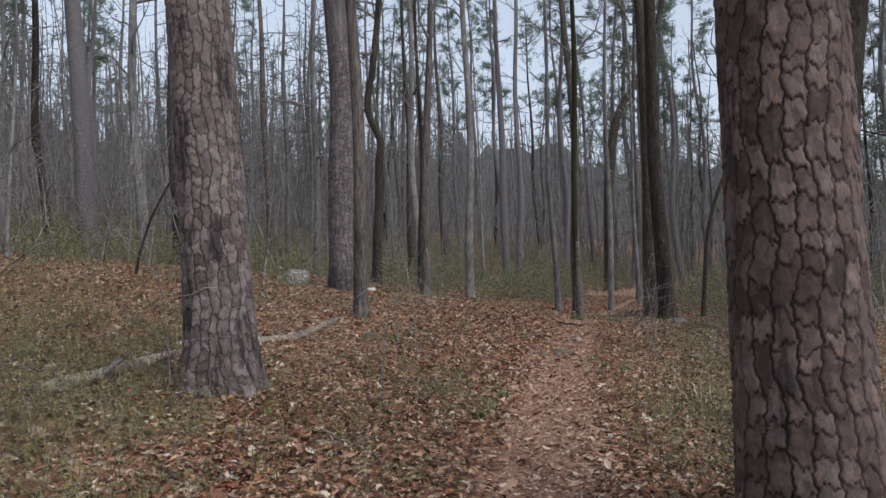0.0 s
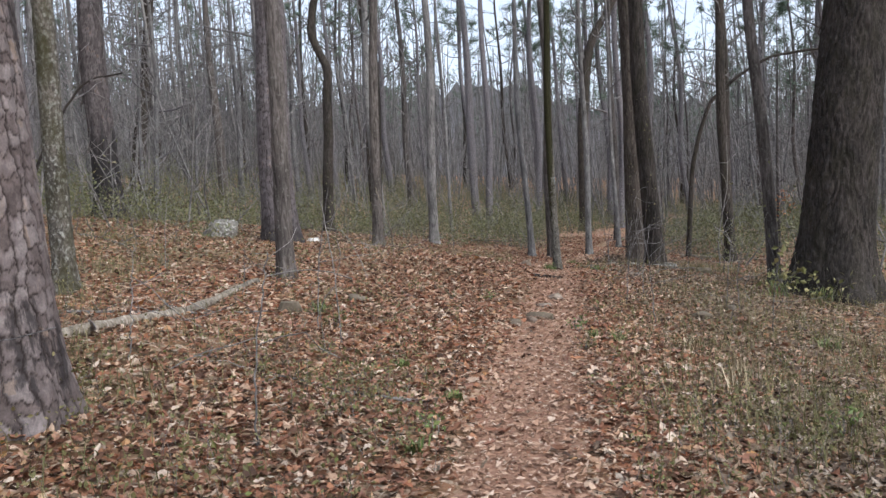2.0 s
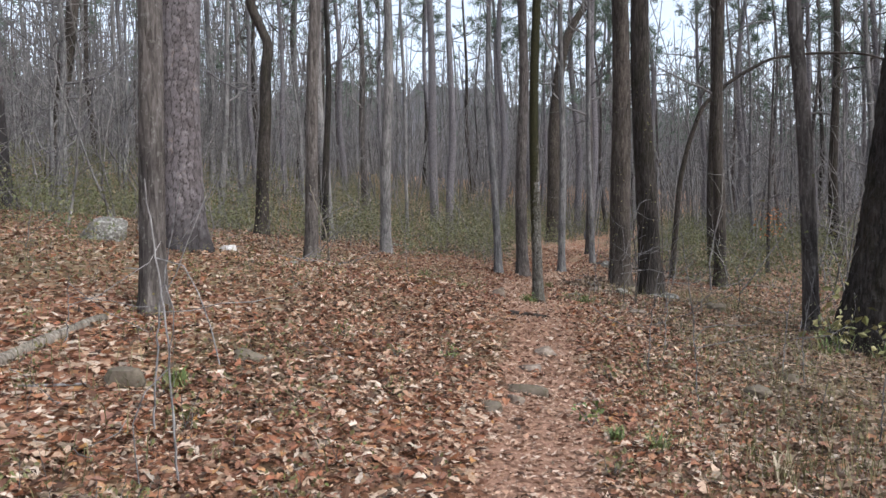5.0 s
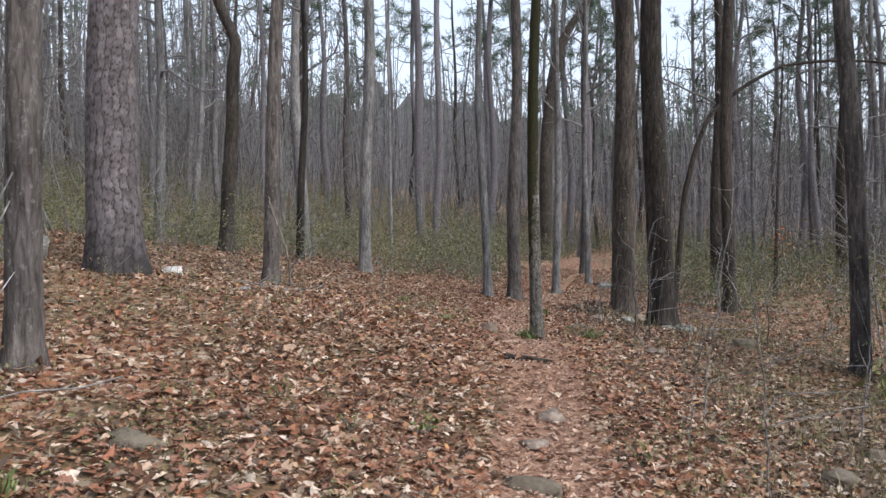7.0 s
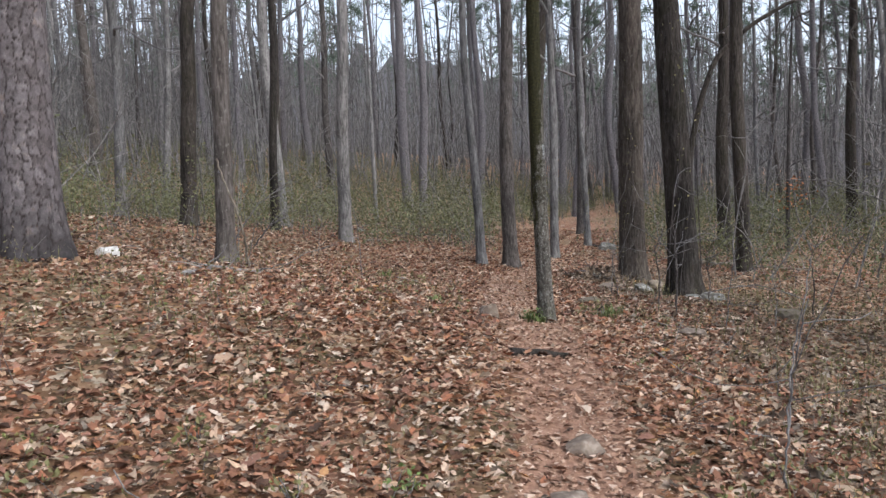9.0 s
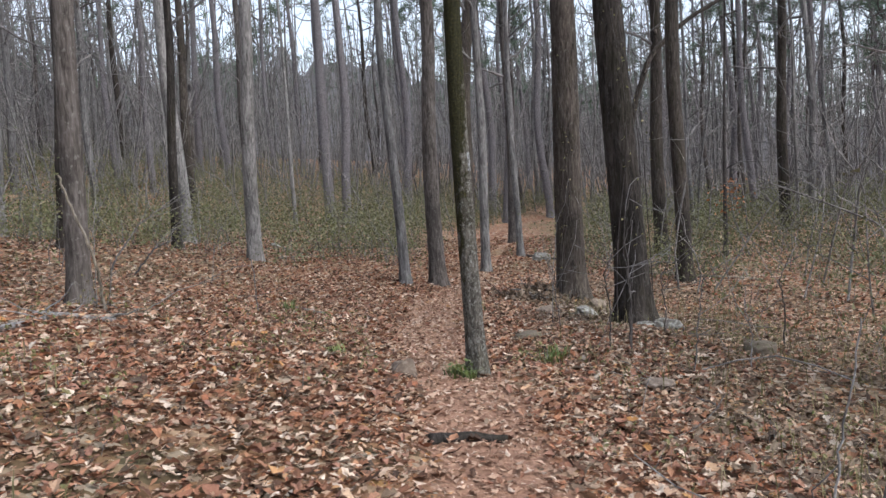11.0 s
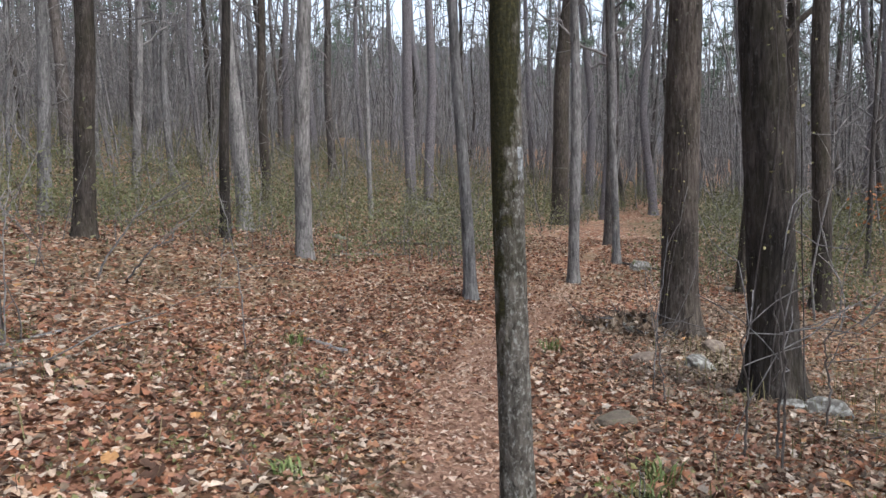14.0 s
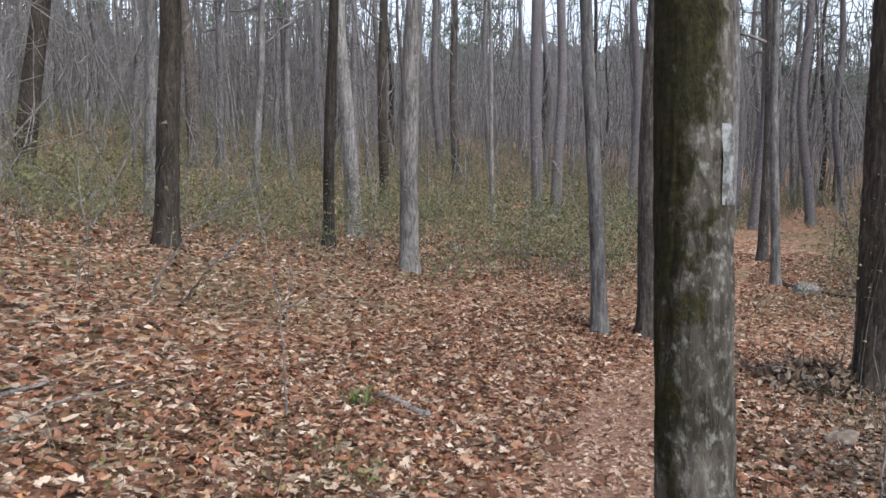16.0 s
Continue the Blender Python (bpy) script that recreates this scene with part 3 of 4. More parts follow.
tree("hardwood_tree", 10.86, 29.78, 0.36, (-0.004, 0.002), 19, bark_dark, DARK, 37)
tree("hardwood_tree", 6.21, 15.35, 0.205, (-0.014, 0.008), 17, bark_brown, GREY, 38, 0.35, sides=32, step=0.1, fine=4)
tree("hardwood_tree", 16.83, 33.23, 0.36, (0.002, -0.001), 19, bark_dark, DARK, 39)
tree("hardwood_tree", 3.71, 23.62, 0.27, (-0.017, 0.003), 18, bark_brown, GREY, 41, 0.4, sides=32, step=0.1, fine=5)
tree("hardwood_tree", 3.10, 23.37, 0.175, (-0.011, 0.001), 14, bark_grey, "thin smooth pale-barked young tree", 42, 0.4, 10, 2, sides=20, step=0.2)
tree("hardwood_tree", 5.28, 26.64, 0.20, (0.019, -0.004), 15, bark_grey, GREY, 43, 0.35, 10, 2.4, sides=20, step=0.2)
tree("hardwood_tree", 7.52, 38.72, 0.58, height=21, mat=bark_dark, label="thick dark hardwood with a trunk that bends over near the top", seed=44, low=0.3, sides=20, step=0.3,
     bends=((2, 0.05, 0), (5, 0.2, 0), (7.5, 0.45, 0), (9, 0.8, 0), (10.5, 1.9, 0), (14, 3.2, 0), (21, 4.0, 0)))
tree("hardwood_tree", 6.89, 29.55, 0.17, (-0.005, 0.002), 14, bark_grey, GREY, 45, 0.35, 10, 2)
tree("hardwood_tree", 7.68, 33.18, 0.25, (0.020, -0.006), 16, bark_brown, "reddish-brown slender trunk, bare of leaves", 46)
tree("hardwood_tree", 0.49, 26.17, 0.285, (0.006, 0.001), 18, bark_grey, "smooth pale-grey hardwood trunk rising from the leaves", 47, 0.4, sides=28, step=0.15, fine=5)
tree("hardwood_tree", -0.61, 17.71, 0.20, (0.036, 0.012), 15, bark_brown, GREY, 48, 0.4, sides=28, step=0.1, fine=4)
tree("hardwood_tree", -2.43, 24.19, 0.30, height=17, mat=bark_dark, label="dark crooked hardwood with a sharp kink high in its trunk", seed=32, low=0.42, sides=40, step=0.08, fine=6.5,
     bends=((1.5, 0.08, 0), (2.74, 0.19, 0), (3.98, 0.21, 0), (4.48, 0.29, 0), (4.84, 0.13, 0), (5.2, -0.05, 0), (5.6, -0.18, 0), (6.9, 0.02, 0), (9, 0.32, 0), (17, 0.7, 0)))
tree("hardwood_tree", -1.26, 28.14, 0.21, (0.009, 0.002), 16, bark_dark, DARK, 50, 0.35)
tree("hardwood_tree", -1.38, 30.71, 0.34, (-0.009, -0.002), 18, bark_pale, "pale shaggy-barked hardwood trunk", 51)
tree("hardwood_tree", -2.28, 39.45, 0.35, (-0.004, -0.001), 18, bark_dark, DARK, 52)
tree("hardwood_tree", 1.28, 37.09, 0.15, (-0.014, -0.001), 13, bark_pale, "thin whitish young tree", 53, 0.4, 8, 2)
tree("pine_tree", 2.63, 41.39, 0.42, (-0.008, 0), 24, pine_bark, "tall straight grey pine", 54, 0.5, 14, 2.5, crown="pine")
tree("pine_tree", 3.19, 40.18, 0.34, (0.013, 0), 24, pine_bark, "tall straight grey pine", 55, 0.5, 14, 2.5, crown="pine")
tree("hardwood_tree", -5.29, 29.54, 0.28, (0.015, 0.007), 17, bark_grey, GREY, 56)
tree("hardwood_tree", -0.77, 48.35, 0.40, (-0.007, 0), 19, bark_brown, GREY, 57)
tree("hardwood_tree", -6.59, 39.40, 0.28, (0.057, 0.012), 17, bark_grey, GREY, 58)
tree("hardwood_tree", -9.51, 43.88, 0.33, (-0.001, 0), 18, bark_grey, GREY, 59)
tree("hardwood_tree", -10.24, 43.20, 0.5, (-0.028, -0.007), 19, bark_brown, "forked brown hardwood trunk", 60)
tree("hardwood_tree", -3.45, 10.57, 0.24, (-0.03, 0.0), 14, bark_mossy, "leaning grey trunk with pale lichen and moss", 63, 0.45, sides=32, step=0.06, fine=3.5)
tree("sapling", 12.23, 28.96, 0.12, (0.025, -0.015), 8, bark_brown, "thin sapling still holding a few rust-coloured leaves", 65, 0.25, 8, 1.2)

# the small tree at the path's edge, with its faded paint mark
blazed = tree("hardwood_tree", 2.59, 15.6, 0.138, (-0.012, 0.002), 13, blazed_bark, "slim mossy lichen-spotted tree with a faded paint mark beside the footpath", 66, 0.4, 10, 2.2,
              sides=72, step=0.02, fine=4.2, flare=0.35)
bz = Buf()
pt, ph = np.meshgrid(np.linspace(-1.0, -0.45, 9), np.linspace(1.47, 1.60, 8), indexing="ij")
bx, by = spine(13, (-0.012, 0.002), (), ph.ravel(), 66)
br = 0.0668 + 0.0015 * np.sin(pt.ravel() * 9 + ph.ravel() * 60)
pi, pj = np.meshgrid(np.arange(8), np.arange(7), indexing="ij")
bz.add(np.stack([bx + br * np.cos(pt.ravel()), by + br * np.sin(pt.ravel()), ph.ravel()], -1),
       np.stack([pi * 8 + pj, pi * 8 + 8 + pj, pi * 8 + 9 + pj, pi * 8 + pj + 1], -1).reshape(-1, 4))
part("paint_mark", bz.mesh("paint_mark", paint_white), blazed, "faded whitish paint mark")

# the arching young tree
arch = tagged(new("arching_tree"), "thin dark young tree bent over in a long arch", "tree")
arch.location = (8.34, 26.62, float(floor_z(8.34, 26.62)))
ab = Buf()
arch_line = np.array([(0, 0, -0.2), (0.14, 0, 1.27), (0.28, 0, 2.72), (0.54, 0, 3.76), (0.93, 0, 4.77), (1.83, 0, 5.52), (2.88, 0, 6.07), (4.1, 0, 6.21), (5.5, 0, 6.2), (6.6, 0, 5.9)])
fi = np.linspace(0, 9, 46)
arch_line = np.stack([np.interp(fi, np.arange(10), arch_line[:, k]) for k in range(3)], -1)
arch_line[1:-1] = (arch_line[:-2] + arch_line[1:-1] + arch_line[2:]) / 3
tube(ab, arch_line, np.linspace(0.085, 0.025, 46), 10)
part("trunk", ab.mesh("trunk", bark_dark), arch)
r = np.random.default_rng(3)
for k in range(14, 44, 2):
    ab = Buf()
    tube(ab, wander(arch_line[k], (r.normal(0.3, 0.4), r.normal(0, 0.5), r.normal(0.2, 0.5)), r.uniform(0.4, 1.3), 5, r, 0.25), np.linspace(0.012, 0.003, 5), 3)
    part("twig", ab.mesh("twig", twig_mat), arch)

# ---- the wood all round: a few kinds, standing many times ----
kinds = []
for k, (dia, hgt, mat, low, crown) in enumerate(((0.30, 19, bark_grey, 0.25, "bare"), (0.22, 16, bark_brown, 0.16, "bare"), (0.16, 13, bark_pale, 0.14, "bare"), (0.36, 21, bark_dark, 0.4, "bare"),
                                                 (0.26, 18, bark_pale, 0.3, "bare"), (0.12, 9, bark_grey, 0.15, "bare"), (0.40, 24, pine_bark, 0.42, "pine"), (0.30, 21, pine_bark, 0.36, "pine"))):
    label = {"pine": "tall grey-barked pine with a dark green crown"}.get(crown, "bare %s forest tree with thin branches" % mat.name.split("_")[0])
    kinds.append(tree("pine_tree" if crown == "pine" else "hardwood_tree", 0, 0, dia, (0, 0), hgt, mat, label, 200 + k, low, 18 if crown == "bare" else 22, 3.2 if crown == "bare" else 2.8,
                      5, sides=9, step=1.2, crown=crown, group="trees of the wood"))
r = np.random.default_rng(41)
stood = [(-8.08, 23.26), (-12.78, 26.91), (-12.01, 35.45), (-9.51, 43.88), (-10.24, 43.2), (-6.3, 15.5)]


def room(x, y, gap):
    return all((x - a) ** 2 + (y - b) ** 2 > gap * gap for a, b in stood)


used = set()
for _ in range(6000):
    x, y = r.uniform(-52, 62), r.uniform(-30, 74)
    # trees not ahead stand unseen, added sparsely for their light and shadow
    ahead = y > 5 and abs(np.arctan2(x - 1.5, y + 3)) < 0.75
    dist = np.hypot(x - 1.5, y - 7)
    open_ground = (y < 40 and -7.5 < x < 9 + 0.25 * max(y - 15, 0)) or (y < 15 and -14 < x < 15) or (y < 30 and 0 < x < 15)
    if dist > 66 or open_ground or (not ahead and r.uniform() > 0.22) or not room(x, y, 1.5 if ahead else 4.0) or len(stood) > 262:
        continue
    if ahead and dist > 38 and -0.08 < np.arctan2(x - 0.5, y) < 0.16 and r.uniform() < 0.45:
        continue
    pine = r.uniform() < (0.5 if x > 6 and y > 30 else 0.24)
    k = int(r.integers(6, 8)) if pine else int(r.choice(6, p=(0.2, 0.22, 0.2, 0.1, 0.13, 0.15)))
    m = pose(x, y, float(floor_z(x, y)) - 0.1, r.normal(0, 1.6), r.normal(0, 1.6), r.uniform(0, 360))
    stood.append((x, y))
    if k not in used:
        used.add(k)
        kinds[k].matrix_world = m
    else:
        copy_thing(kinds[k], m)

# the far wood, too many trunks to count
far, farl, r = Buf(), Buf(), np.random.default_rng(43)
far_ends = []
n = 0
while n < 1750:
    d, a = 62 + 80 * r.uniform() ** 0.8, r.uniform(-0.85, 0.85 if n < 1250 else -0.22)
    if -0.1 < a < 0.22 and r.uniform() < 0.4:
        continue
    x, y = 2 + d * np.sin(a), 8 + d * np.cos(a)
    h, w = r.uniform(10, 19 if a > -0.2 else 24), r.uniform(0.06, 0.16)
    lean, sway = r.normal(0, 0.05, 2), r.uniform(0.06, 0.32)
    z = float(land(x, y))
    zs = np.linspace(-0.3, h, 9)
    pts = np.stack([x + lean[0] * zs + sway * np.sin(zs * (0.35 + 0.04 * (n % 7)) + n), y + lean[1] * zs, z + zs], -1)
    tube(far, pts, w * np.linspace(1, 0.25, 9), 5)
    is_pine = r.uniform() < (0.42 if a > -0.12 else 0.18)
    for _ in range(10):
        hh = r.uniform(0.2, 0.98)
        p = np.array([x + lean[0] * hh * h, y + lean[1] * hh * h, z + hh * h])
        b = r.uniform(0, 6.3)
        br = wander(p, (np.cos(b), np.sin(b), r.uniform(0, 0.9)), r.uniform(1.0, 3.4), 4, r, 0.4, 0.1)
        tube(farl, br, np.array([0.05, 0.04, 0.028, 0.012]), 3)
        if is_pine and hh > 0.5:
            far_ends.extend([br[-1], br[-2], br[-3]])
    n += 1
# thin grey poles added to veil the distance like haze
poles = Buf()
n = 0
while n < 3000:
    d, a = 36 + 80 * r.uniform(), r.uniform(-0.75, 0.75)
    x, y = 2 + d * np.sin(a), 8 + d * np.cos(a)
    if off_trail(x, y) < 1.5 or (d < 42 and -3 < x < 9):
        continue
    h = r.uniform(4, 13)
    pts = wander((x, y, float(land(x, y)) - 0.1), (r.normal(0, 0.13), r.normal(0, 0.13), 1), h, 5, r, 0.17, 0.03)
    tube(poles, pts, (0.009 + 0.0033 * h) * np.linspace(1, 0.3, 5), 3)
    n += 1
woods = tagged(new("distant_woods"), "dense distant bare grey woods with scattered pines", "woods", kind="stuff")
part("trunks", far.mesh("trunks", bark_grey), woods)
part("poles", poles.mesh("poles", twig_mat), woods)
part("branches", farl.mesh("branches", twig_mat), woods)
part("needles", needle_mesh(far_ends, 5, 9, 0.75), woods)

# ---- undergrowth ----
stems, leafpts, r = Buf(), [], np.random.default_rng(44)
low_pts = []


def shrub(x, y, size, n_stem, out, leaf_each, thick=1.0):
    z = float(land(x, y))
    for _ in range(n_stem):
        a = r.uniform(0, 6.3)
        pts = wander((x + r.normal(0, 0.25 * size), y + r.normal(0, 0.25 * size), z - 0.03), (0.3 * np.cos(a), 0.3 * np.sin(a), 1), size * r.uniform(0.5, 1.1), 4, r, 0.22)
        tube(stems, pts, thick * (0.002 + 0.003 * size) * np.array([1, 0.8, 0.55, 0.25]), 3)
        for p in pts[1:]:
            for _ in range(leaf_each):
                out.append(p + r.normal(0, 0.16 * size, 3))


n = 0
while n < 3400:
    d, a = 13 + 50 * r.uniform() ** 0.75, r.uniform(-0.62, 0.62)
    x, y = 1.2 + d * np.sin(a), 2 + d * np.cos(a)
    if off_trail(x, y) < 1.6 or (y < 25 and -1.5 < x < 5 + 0.1 * y and r.uniform() < 0.985):
        continue
    if d < 24 and r.uniform() < (0.86 if x > -5.5 else 0.5):
        continue
    shrub(x, y, r.uniform(0.4, 1.6), 4, leafpts, 4)
    n += 1
n = 0
while n < 3600:
    x, y = r.uniform(-9, 9), r.uniform(0.8, 18)
    d = off_trail(x, y)
    patch = np.sin(x * 1.1 + 0.7) * np.sin(y * 0.8 + 1) + 0.5 * np.sin(x * 2.7 + y * 1.9)
    left = x < -1.2
    if d < 0.55 or r.uniform() > (0.3 + 0.7 * (patch > -0.2)) * (1 if y < 8 else (0.4 if left and x < -3.5 else 0.22)):
        continue
    shrub(x, y, r.uniform(0.08, 0.4) * (1.3 if x < -2.6 else 1), 2, low_pts, 2, 0.7)
    n += 1
brush = tagged(new("undergrowth"), "hazy olive undergrowth of twiggy shrubs with small leaves", "undergrowth", kind="stuff")
part("stems", stems.mesh("stems", twig_mat), brush)
lp = np.array(leafpts)
part("leaves", sprigs(lp, 8, green_mat, 3, 0.06, 0.17, flat=True), brush)
part("low_leaves", sprigs(np.array(low_pts), 9, seedling_mat, 2, 0.03, 0.035), brush)

# thin saplings between the trunks; far off their grey stands in for haze too
whips, r = Buf(), np.random.default_rng(45)
n = 0
while n < 800:
    d, a = 15 + 65 * r.uniform(), r.uniform(-0.68, 0.68)
    x, y = 1.2 + d * np.sin(a), 2 + d * np.cos(a)
    if off_trail(x, y) < 1.5 or (y < 31 and -3.5 < x < 8) or (y < 18 and x > -5):
        continue
    h = r.uniform(1.2, 5.5)
    pts = wander((x, y, float(land(x, y)) - 0.05), (r.normal(0, 0.2), r.normal(0, 0.2), 1), h, 6, r, 0.17, 0.03)
    tube(whips, pts, (0.006 + 0.0045 * h) * np.linspace(1, 0.25, 6), 4)
    for _ in range(5):
        k = r.integers(1, 6)
        b = r.uniform(0, 6.3)
        tube(whips, wander(pts[k], (np.cos(b), np.sin(b), r.uniform(0.2, 1.1)), r.uniform(0.5, 1.7), 4, r, 0.2, 0.05), np.array([0.011, 0.009, 0.006, 0.003]), 3)
    n += 1
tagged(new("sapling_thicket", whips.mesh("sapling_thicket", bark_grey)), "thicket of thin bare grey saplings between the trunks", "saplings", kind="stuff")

# vines on the two rough trunks, and the sapling's last leaves
for tx, ty, rad, sd in ((5.06, 18.46, 0.212, 1), (5.52, 21.83, 0.25, 2)):
    q = np.random.default_rng(sd)
    b, pts = Buf(), []
    z0 = float(floor_z(tx, ty))
    for _ in range(3):
        a0, hs = q.uniform(3.6, 5.6), np.linspace(0, q.uniform(2.4, 3.8), 26)
        a = a0 + 0.5 * np.sin(hs * 1.7 + a0)
        rr = rad * (1 + 0.35 * np.exp(-hs / 0.3)) - 0.012 * hs
        line = np.stack([tx + rr * np.cos(a), ty + rr * np.sin(a), z0 + hs], -1)
        tube(b, line, np.linspace(0.007, 0.003, 26), 5)
        for p in line[4:]:
            if q.uniform() < 0.5:
                pts.append(p + np.array([0.03 * np.cos(a0), 0.03 * np.sin(a0), 0]))
    vine = tagged(new("vine"), "thin climbing vine with small yellow-green leaves on a trunk", "vine")
    part("stem", b.mesh("stem", bark_brown), vine)
    part("leaves", sprigs(pts, sd, vine_mat, 2, 0.034, 0.05), vine)
q = np.random.default_rng(9)
part("leaves", sprigs(np.array([12.4, 28.9, 1.6]) + q.normal(0, 0.22, (26, 3)), 3, rust_mat, 3, 0.1, 0.1), tagged(new("leafy_twig"), "spray of rust-coloured dead leaves on a sapling", "twig"))


# ---- fresh green tufts ----
def tuft(x, y, size, seed, label, blades=40, mat=fresh_mat):
    q = np.random.default_rng(seed)
    a, ln = q.uniform(0, 6.3, blades), size * q.uniform(0.5, 1.1, blades)
    base = np.stack([q.normal(0, 0.25 * size, blades), q.normal(0, 0.25 * size, blades), np.zeros(blades) - 0.01], -1)
    out = np.stack([np.cos(a), np.sin(a), 0 * a], -1)
    side = np.stack([-np.sin(a), np.cos(a), 0 * a], -1) * 0.005
    midp = base + out * ln[:, None] * 0.25 + np.array([0, 0, 1]) * ln[:, None] * 0.6
    tip = base + out * ln[:, None] * 0.7 + np.array([0, 0, 1]) * ln[:, None] * 0.75
    v = np.stack([base - side, base + side, midp + side, midp - side, tip], 1).reshape(-1, 3)
    k = np.arange(blades)[:, None] * 5
    b = Buf()
    b.add(v, k + [0, 1, 2, 3])
    b.add(np.zeros((0, 3)), np.zeros((0, 3), int))
    b.f[-1] = k + [3, 2, 4]
    ob = tagged(new("grass_tuft", b.mesh("grass_tuft", mat)), label, "grass", "green tufts by the footpath")
    ob.location = (x, y, float(floor_z(x, y)))


for k, (x, y, sz) in enumerate(((2.42, 15.5, 0.16), (2.5, 15.42, 0.12), (3.45, 16.4, 0.2), (3.3, 16.1, 0.16), (0.35, 6.2, 0.12), (2.1, 10.2, 0.14), (2.35, 10.1, 0.15), (-0.7, 10.3, 0.2), (1.6, 15.9, 0.12), (3.6, 20.2, 0.2), (0.2, 8.4, 0.12),
                               (1.2, 19.2, 0.18), (0.6, 7.4, 0.1), (4.4, 9.9, 0.2), (3.5, 7.1, 0.18), (5.6, 13.9, 0.35), (6.3, 13.8, 0.35))):
    tuft(x, y, sz, k, "low tuft of fresh green grass in the dead leaves")


straw_mat = leaf_material("straw", [(0.0, (0.22, 0.17, 0.10)), (0.6, (0.36, 0.29, 0.19)), (1.0, (0.46, 0.39, 0.28))], island_random, 0.7)


for k, (x, y, sz) in enumerate(((2.62, 7.89, 0.3), (3.0, 8.6, 0.28), (2.9, 9.6, 0.22), (3.4, 6.6, 0.25))):
    tuft(x, y, sz, 60 + k, "tuft of pale dry straw in the dead leaves", 36, straw_mat)


def seedling(x, y, size, seed, label, mat):
    """A low plant: a few thin stems, each with its own pairs of oval leaves."""
    q = np.random.default_rng(seed)
    ob = tagged(new("seedling"), label, "plant", "small plants by the footpath")
    ob.location = (x, y, float(floor_z(x, y)))
    pts = []
    for _ in range(5):
        a, b = q.uniform(0, 6.3), Buf()
        line = wander((q.normal(0, 0.02), q.normal(0, 0.02), -0.01), (0.5 * np.cos(a), 0.5 * np.sin(a), 1), size * q.uniform(0.6, 1.1), 5, q, 0.15)
        tube(b, line, np.linspace(0.0035, 0.0015, 5), 4)
        part("stem", b.mesh("stem", twig_mat), ob)
        pts.extend(line[2:])
    part("leaves", sprigs(pts, seed, mat, 3, 0.14 * size + 0.014, 0.14 * size), ob)


for k, (x, y, sz) in enumerate(((0.46, 6.57, 0.17), (-0.47, 9.48, 0.24), (-0.41, 8.4, 0.16), (2.01, 10.51, 0.2), (1.89, 9.54, 0.15), (3.21, 16.05, 0.22), (2.44, 15.5, 0.16), (3.0, 15.92, 0.14),
                               (0.21, 12.08, 0.15), (1.12, 11.76, 0.14), (0.71, 11.59, 0.12), (2.46, 11.6, 0.17), (2.88, 6.67, 0.2), (-0.7, 10.1, 0.22), (3.5, 8.9, 0.18))):
    seedling(x, y, sz, 700 + k, "small fresh green plant among dead leaves", fresh_mat if k % 3 == 0 else seedling_mat)
for k, (x, y, sz) in enumerate(((6.2, 13.5, 0.5), (5.75, 13.9, 0.75), (5.9, 14.2, 0.55))):
    seedling(x, y, sz, 740 + k, "leafy green shrub at the foot of a large oak", vine_mat)


# dry olive grass and thin weeds, too many blades to count
q = np.random.default_rng(61)
gxs, gys = q.uniform(-13, 10, 260000), q.uniform(1, 22, 260000)
gd = off_trail(gxs, gys)
right = gxs > np.interp(gys, TRAIL[:, 1], TRAIL[:, 0])
side = np.where(right, np.clip((gd - 0.5) / 1.5, 0, 1) * np.clip(1.7 - gys / 9, 0.14, 1),
                np.clip((gd - 0.6) / 3.4, 0, 1) * np.clip(np.where(gxs < -3, 1.6 - gys / 10, 1.4 - gys / 8), 0.05, 1))
clump = 0.5 + 0.5 * np.sin(gxs * 2.3 + 2 * np.sin(gys * 1.7)) * np.sin(gys * 2.1 + gxs)
keep = q.uniform(0, 1, len(gxs)) < side * clump
gxs, gys = gxs[keep], gys[keep]
n = len(gxs)
ga, gl = q.uniform(0, 6.3, n), q.uniform(0.06, 0.26, n)
gout = np.stack([np.cos(ga), np.sin(ga), 0 * ga], -1)
gside = np.stack([-np.sin(ga), np.cos(ga), 0 * ga], -1) * 0.0028
gb = np.stack([gxs, gys, floor_z(gxs, gys) - 0.01], -1)
gm = gb + gout * gl[:, None] * 0.2 + np.array([0, 0, 1.0]) * gl[:, None] * 0.65
gt = gb + gout * gl[:, None] * 0.55 + np.array([0, 0, 1.0]) * gl[:, None] * 0.9
b = Buf()
k = np.arange(n)[:, None] * 5
b.add(np.stack([gb - gside, gb + gside, gm + gside, gm - gside, gt], 1).reshape(-1, 3), k + [0, 1, 2, 3])
b.f.append(k + [3, 2, 4])
tagged(new("dry_grass", b.mesh("dry_grass", grass_mat, False)), "thin dry olive grass and weeds between dead leaves", "grass", kind="stuff")


